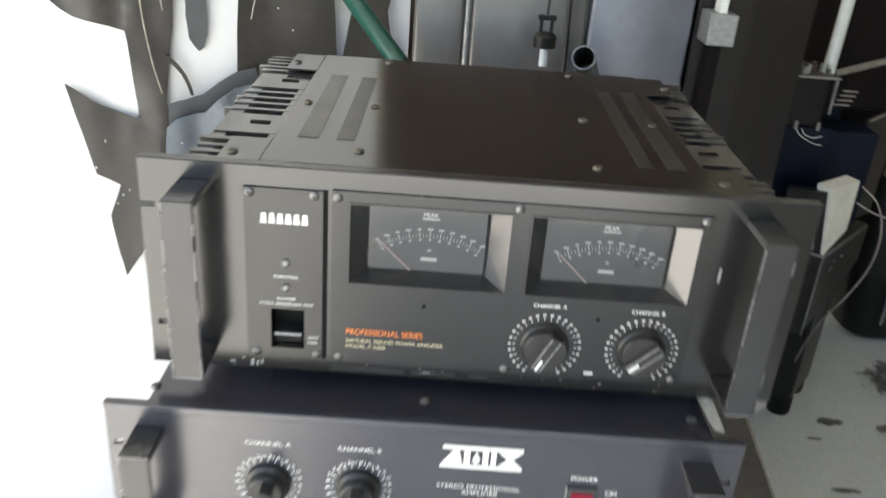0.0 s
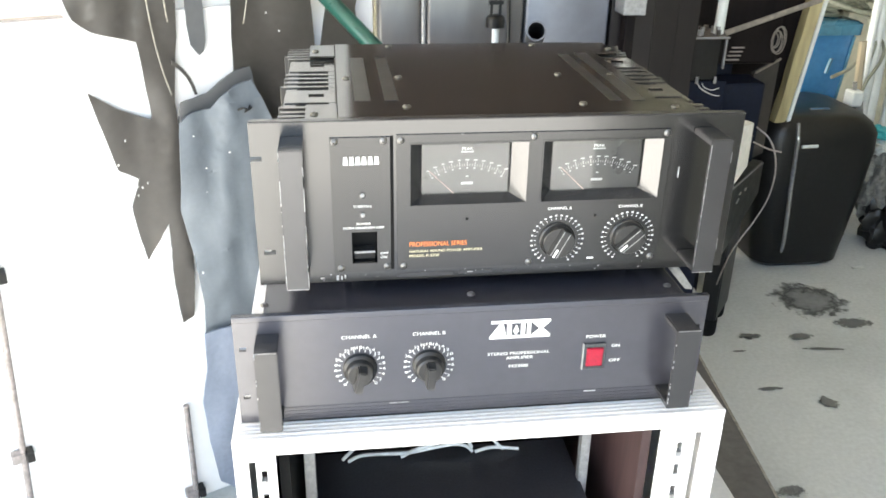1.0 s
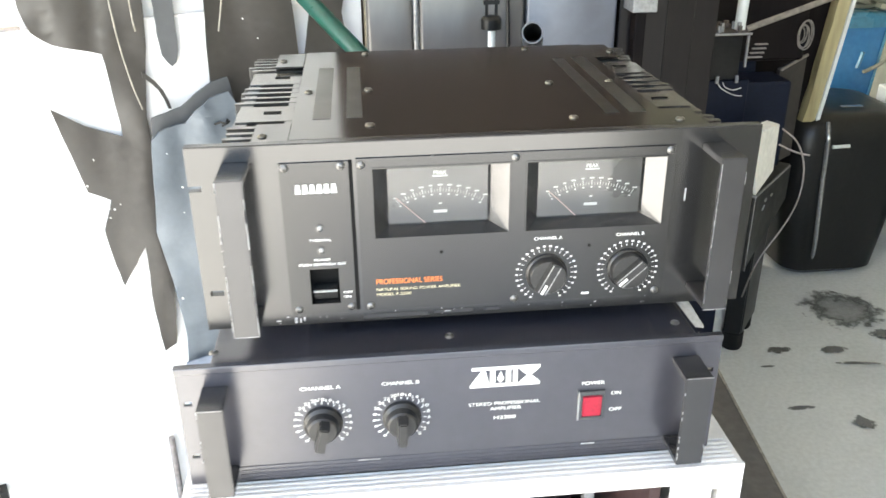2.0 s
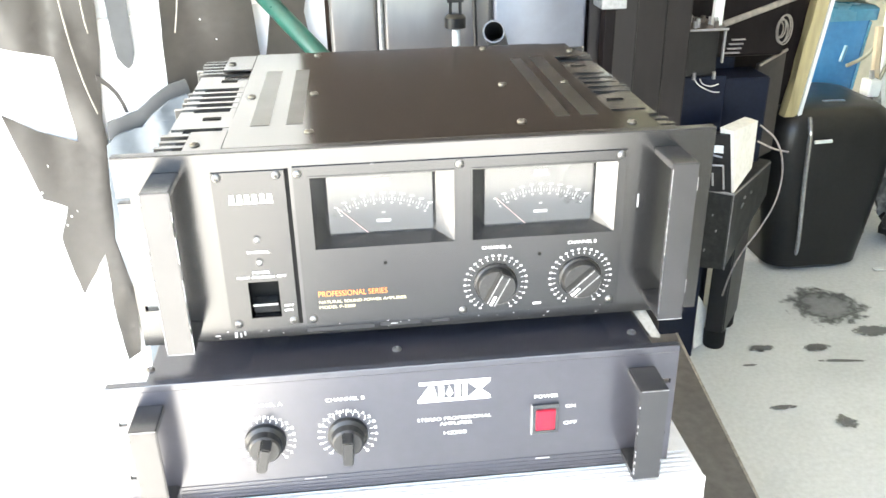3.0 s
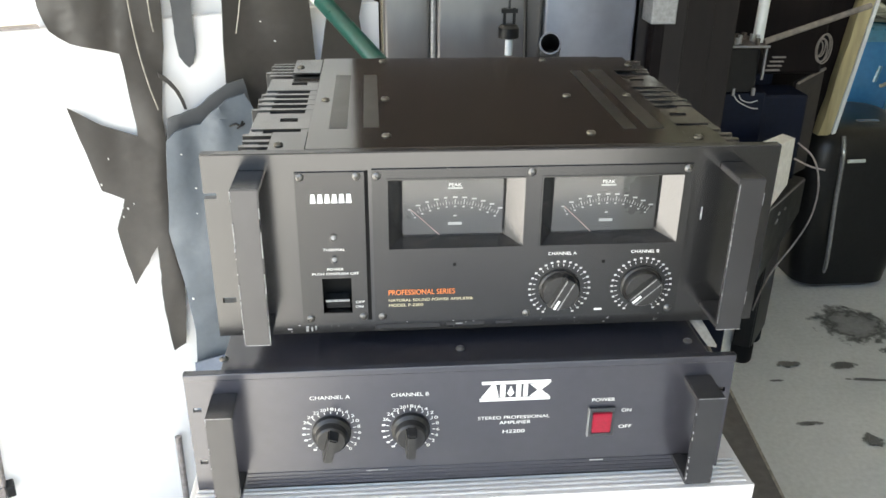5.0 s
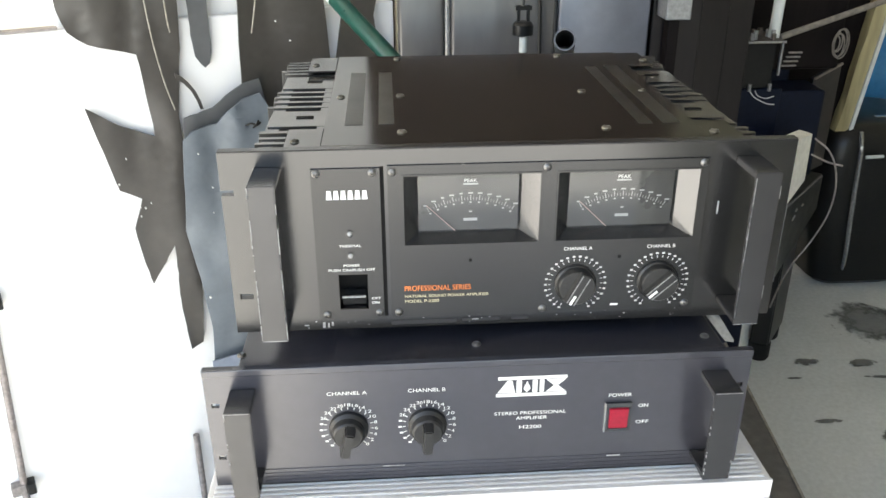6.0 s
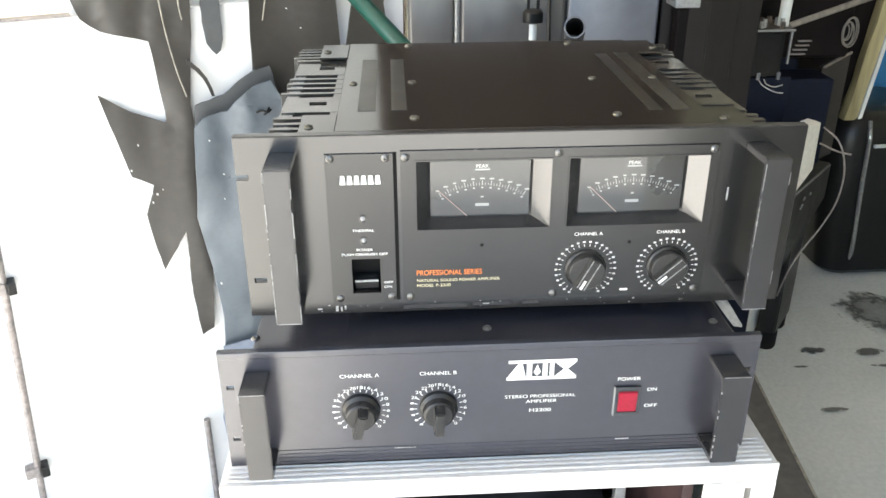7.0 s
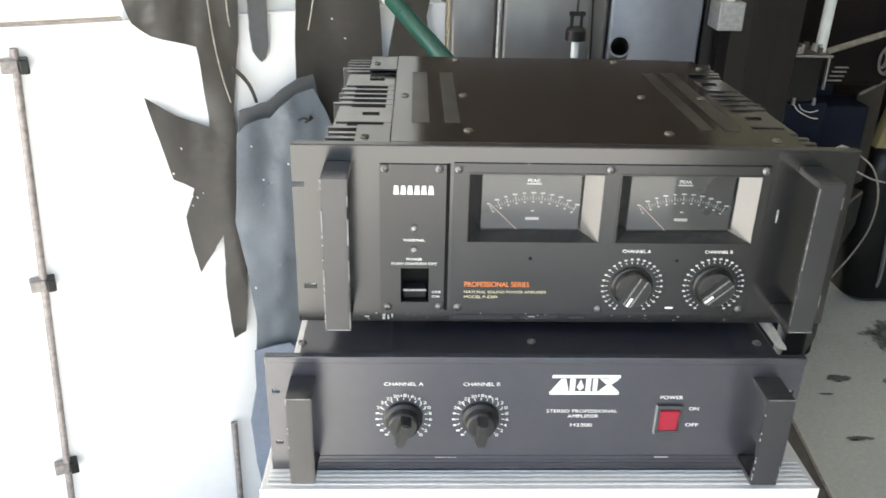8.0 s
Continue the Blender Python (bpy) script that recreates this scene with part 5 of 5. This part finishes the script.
for x0, x1, y0, y1 in ((-0.114, -0.098, 0.105, 0.3), (-0.084, -0.07, 0.105, 0.3), (0.146, 0.158, 0.09, 0.31), (0.168, 0.183, 0.09, 0.315)):
    v = part("vent_band", boxes((x0, x1, y0, y1, 0.9346, 0.9349)), VENT, up, "band of fine vent holes")
for x, y in ((-0.121, 0.2), (-0.063, 0.201), (-0.064, 0.081), (0.114, 0.08), (0.119, 0.204), (0.18, 0.202), (0.205, 0.066), (0.221, 0.342), (-0.155, 0.345), (0.125, 0.366), (-0.063, 0.366), (-0.154, 0.064)):
    screw("lid_screw", up, x, y, 0.9345 if -0.13 < x < 0.195 else 0.9335, 0.0042, DARKSCREW, top=True)
for side in (-1, 1):
    xin, xmid, xout = (-0.133, -0.163, -0.19) if side < 0 else (0.198, 0.227, 0.245)
    hs = part("heat_sink", boxes((min(xin, xin + side * 0.006), max(xin, xin + side * 0.006), 0.104, 0.314, 0.775, 0.927)), FIN, up, "black finned heat sink")
    jit = random.Random(30 + side)
    # near-black filler that paints the shade between the fins
    part("gap_shade", boxes((min(xin, xout - side * 0.016), max(xin, xout - side * 0.016), 0.052, 0.382, 0.776, 0.908)), VOID, hs)
    bridge = xout - side * 0.017
    # pale fillers stand in for the lit outer ends of the gaps
    for y0, y1 in ((0.055, 0.097), (0.108, 0.313), (0.328, 0.379)):
        part("lit_gap_end", boxes((min(bridge, xout - side * 0.004), max(bridge, xout - side * 0.002), y0, y1, 0.775, 0.9268), bevel=0.0006, seg=1), FINTOP, hs)
    part("root_strip", boxes((min(xin, xin + side * 0.007), max(xin, xin + side * 0.007), 0.108, 0.313, 0.9272, 0.9278)), FINTOP, hs)
    for y0, y1 in ((0.107, 0.114), (0.127, 0.1765), (0.1895, 0.1955), (0.208, 0.214), (0.2265, 0.2325), (0.245, 0.251), (0.2635, 0.3135)):
        wide = y1 - y0 > 0.02
        end = xout + side * (jit.uniform(-0.004, 0.003) - (0.004 if wide else 0.0))
        part("fin", boxes((min(xin, end), max(xin, end), y0, y1, 0.775, 0.927), bevel=0.0006, seg=1), FIN, hs)
        part("fin_edge", boxes((min(xin, end), max(xin, end), y0, y1, 0.9271, 0.928)), FINTOP, hs)
        if wide:
            ym = (y0 + y1) / 2 + 0.003
            # black inset paints the shaded slot onto the fin top
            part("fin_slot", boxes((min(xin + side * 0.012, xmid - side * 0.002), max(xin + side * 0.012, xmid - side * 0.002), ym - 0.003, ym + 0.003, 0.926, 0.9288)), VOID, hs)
            part("fin_step", boxes((min(end, end + side * 0.006), max(end, end + side * 0.006), y0 + 0.008, y1 - 0.008, 0.775, 0.915), bevel=0.0006, seg=1), FIN, hs)
    for ys in ((0.054, 0.0615, 0.076, 0.0905), (0.3265, 0.341, 0.3555, 0.37, 0.3825)):
        for y0 in ys:
            end = xout + side * jit.uniform(-0.004, 0.004)
            part("fin", boxes((min(xmid, end), max(xmid, end), y0, y0 + 0.006, 0.775, 0.927), bevel=0.0006, seg=1), FIN, hs)
            part("fin_edge", boxes((min(xmid, end), max(xmid, end), y0, y0 + 0.006, 0.9271, 0.928)), FINTOP, hs)
        part("fin_block", boxes((min(xin, xmid), max(xin, xmid), ys[0] - (0.002 if ys[0] < 0.2 else 0.007), ys[-1] + 0.006, 0.775, 0.9285)), FIN, hs)
for x in (-0.11, 0.17):
    for y in (0.09, 0.35):
        part("foot", rods(((x, y, 0.748), (x, y, 0.7625), 0.013)), RUBBER, up, smooth=True)

# open equipment case on the floor behind the amplifiers
case = thing("equipment_case", "open black equipment case with pale filter block on the concrete", "equipment case", (0.9, 1.2, 0))


def prism(foot, z0, z1):
    """An upright body over four floor corners; z0 and z1 give the heights at each corner."""
    bm = bmesh.new()
    a = [bm.verts.new((x, y, z)) for (x, y), z in zip(foot, z0)]
    b = [bm.verts.new((x, y, z)) for (x, y), z in zip(foot, z1)]
    bm.faces.new(a[::-1]), bm.faces.new(b)
    for k in range(4):
        n = (k + 1) % 4
        bm.faces.new((a[k], a[n], b[n], b[k]))
    bmesh.ops.bevel(bm, geom=bm.edges[:], offset=0.003, segments=2, affect="EDGES")
    return bm


part("housing", prism(((0.742, 0.952), (0.945, 1.195), (0.893, 1.24), (0.69, 0.995)), (0.31, 0.375, 0.375, 0.3), (0.485, 0.465, 0.465, 0.485)), HOUSING, case, "scuffed black sheet-metal housing")
part("top_edge", rods(((0.69, 0.992, 0.486), (0.742, 0.949, 0.486), 0.003), ((0.742, 0.949, 0.486), (0.93, 1.174, 0.467), 0.0022), seg=8), CHIPDARK, case, "pale worn edge", smooth=True)
part("corner_edge", rods(((0.742, 0.95, 0.312), (0.742, 0.95, 0.484), 0.0016), seg=8), CHIPDARK, case, smooth=True)
part("filter_block", slab(((0.744, 0.957, 0.487), (0.821, 1.045, 0.507), (0.819, 1.045, 0.612), (0.726, 0.957, 0.62)), (-0.02, 0.02, 0.004)), FILTER, case, "torn off-white filter block")
rngc = random.Random(5)
for k in range(9):
    u = (k + 0.6) / 9.6
    x, y = 0.742 + 0.077 * u - 0.0012, 0.957 + 0.088 * u - 0.0014
    part("filter_layer", slab(((x, y, 0.49 + 0.02 * u), (x + 0.003, y + 0.0034, 0.491 + 0.02 * u), (x - 0.012 + 0.012 * u, y + 0.0034, 0.616 - 0.008 * u), (x - 0.015 + 0.012 * u, y, 0.616 - 0.008 * u + rngc.uniform(-0.006, 0.003))), (-0.0012, -0.0014, 0)), FILTER, case)
part("relay_block", slab(((0.672, 0.99, 0.487), (0.738, 0.956, 0.487), (0.72, 0.958, 0.614), (0.658, 0.99, 0.606)), (0.012, 0.022, 0)), BLACKPLASTIC, case, "black relay block")
part("relay_label", slab(((0.6905, 0.968, 0.574), (0.7105, 0.9575, 0.575), (0.709, 0.958, 0.591), (0.689, 0.9685, 0.59)), (0.0008, 0.0015, 0)), PVC, case, "small white label")
for a, b in (((0.667, 0.981, 0.545), (0.713, 0.957, 0.549)), ((0.713, 0.957, 0.549), (0.721, 0.957, 0.497)), ((0.689, 0.97, 0.57), (0.71, 0.9585, 0.566)), ((0.697, 0.967, 0.53), (0.7, 0.965, 0.503))):
    part("bracket_bar", rods((a, b, 0.0022), seg=8), GREYMETAL, case, smooth=True)
part("stand", prism(((0.84, 1.105), (0.925, 1.215), (0.885, 1.235), (0.80, 1.125)), (0.05, 0.05, 0.05, 0.05), (0.34, 0.37, 0.37, 0.335)), BLACKPLASTIC, case, "dark narrow stand under the housing")
part("rubber_foot", lathe(((0.024, 0.0), (0.027, 0.006), (0.027, 0.05), (0.02, 0.056)), 20, (0.9, 1.235, 0.0)), RUBBER, case, "round black rubber foot", smooth=True)
part("rubber_foot", lathe(((0.024, 0.0), (0.027, 0.006), (0.027, 0.045), (0.02, 0.05)), 20, (0.835, 1.14, 0.0)), RUBBER, case, "round black rubber foot", smooth=True)
part("cable_loop", tube(((0.797, 0.99, 0.62), (0.822, 0.972, 0.598), (0.842, 0.97, 0.56), (0.851, 0.97, 0.51), (0.845, 0.97, 0.455), (0.822, 0.97, 0.40), (0.79, 0.97, 0.345), (0.772, 0.975, 0.29), (0.772, 1.0, 0.22)), 0.0019), ROD, case, "thin grey cable bowed along the side", smooth=True)
part("cable_end", tube(((0.812, 1.02, 0.575), (0.835, 0.99, 0.567), (0.862, 0.98, 0.562)), 0.002), ROD, case, "short grey cable end", smooth=True)
for x, y, z, l in ((0.79, 1.007, 0.43, 0.012), (0.8, 1.019, 0.446, 0.007), (0.835, 1.062, 0.44, 0.006), (0.712, 0.975, 0.43, 0.004), (0.72, 0.968, 0.395, 0.005), (0.705, 0.981, 0.345, 0.006)):
    part("scuff", rods(((x, y - 0.0015, z), (x + 0.3 * l, y - 0.0012, z + l), 0.0016), seg=6), CHIPDARK, case)

t = thing("foam_block", "pale foam offcut standing on the concrete floor", "packing", (0.82, 1.08, 0))
part("offcut", slab(((0.776, 1.12, 0.002), (0.838, 1.16, 0.002), (0.824, 1.16, 0.08), (0.772, 1.14, 0.155)), (0.004, 0.03, 0)), FILTER, t)
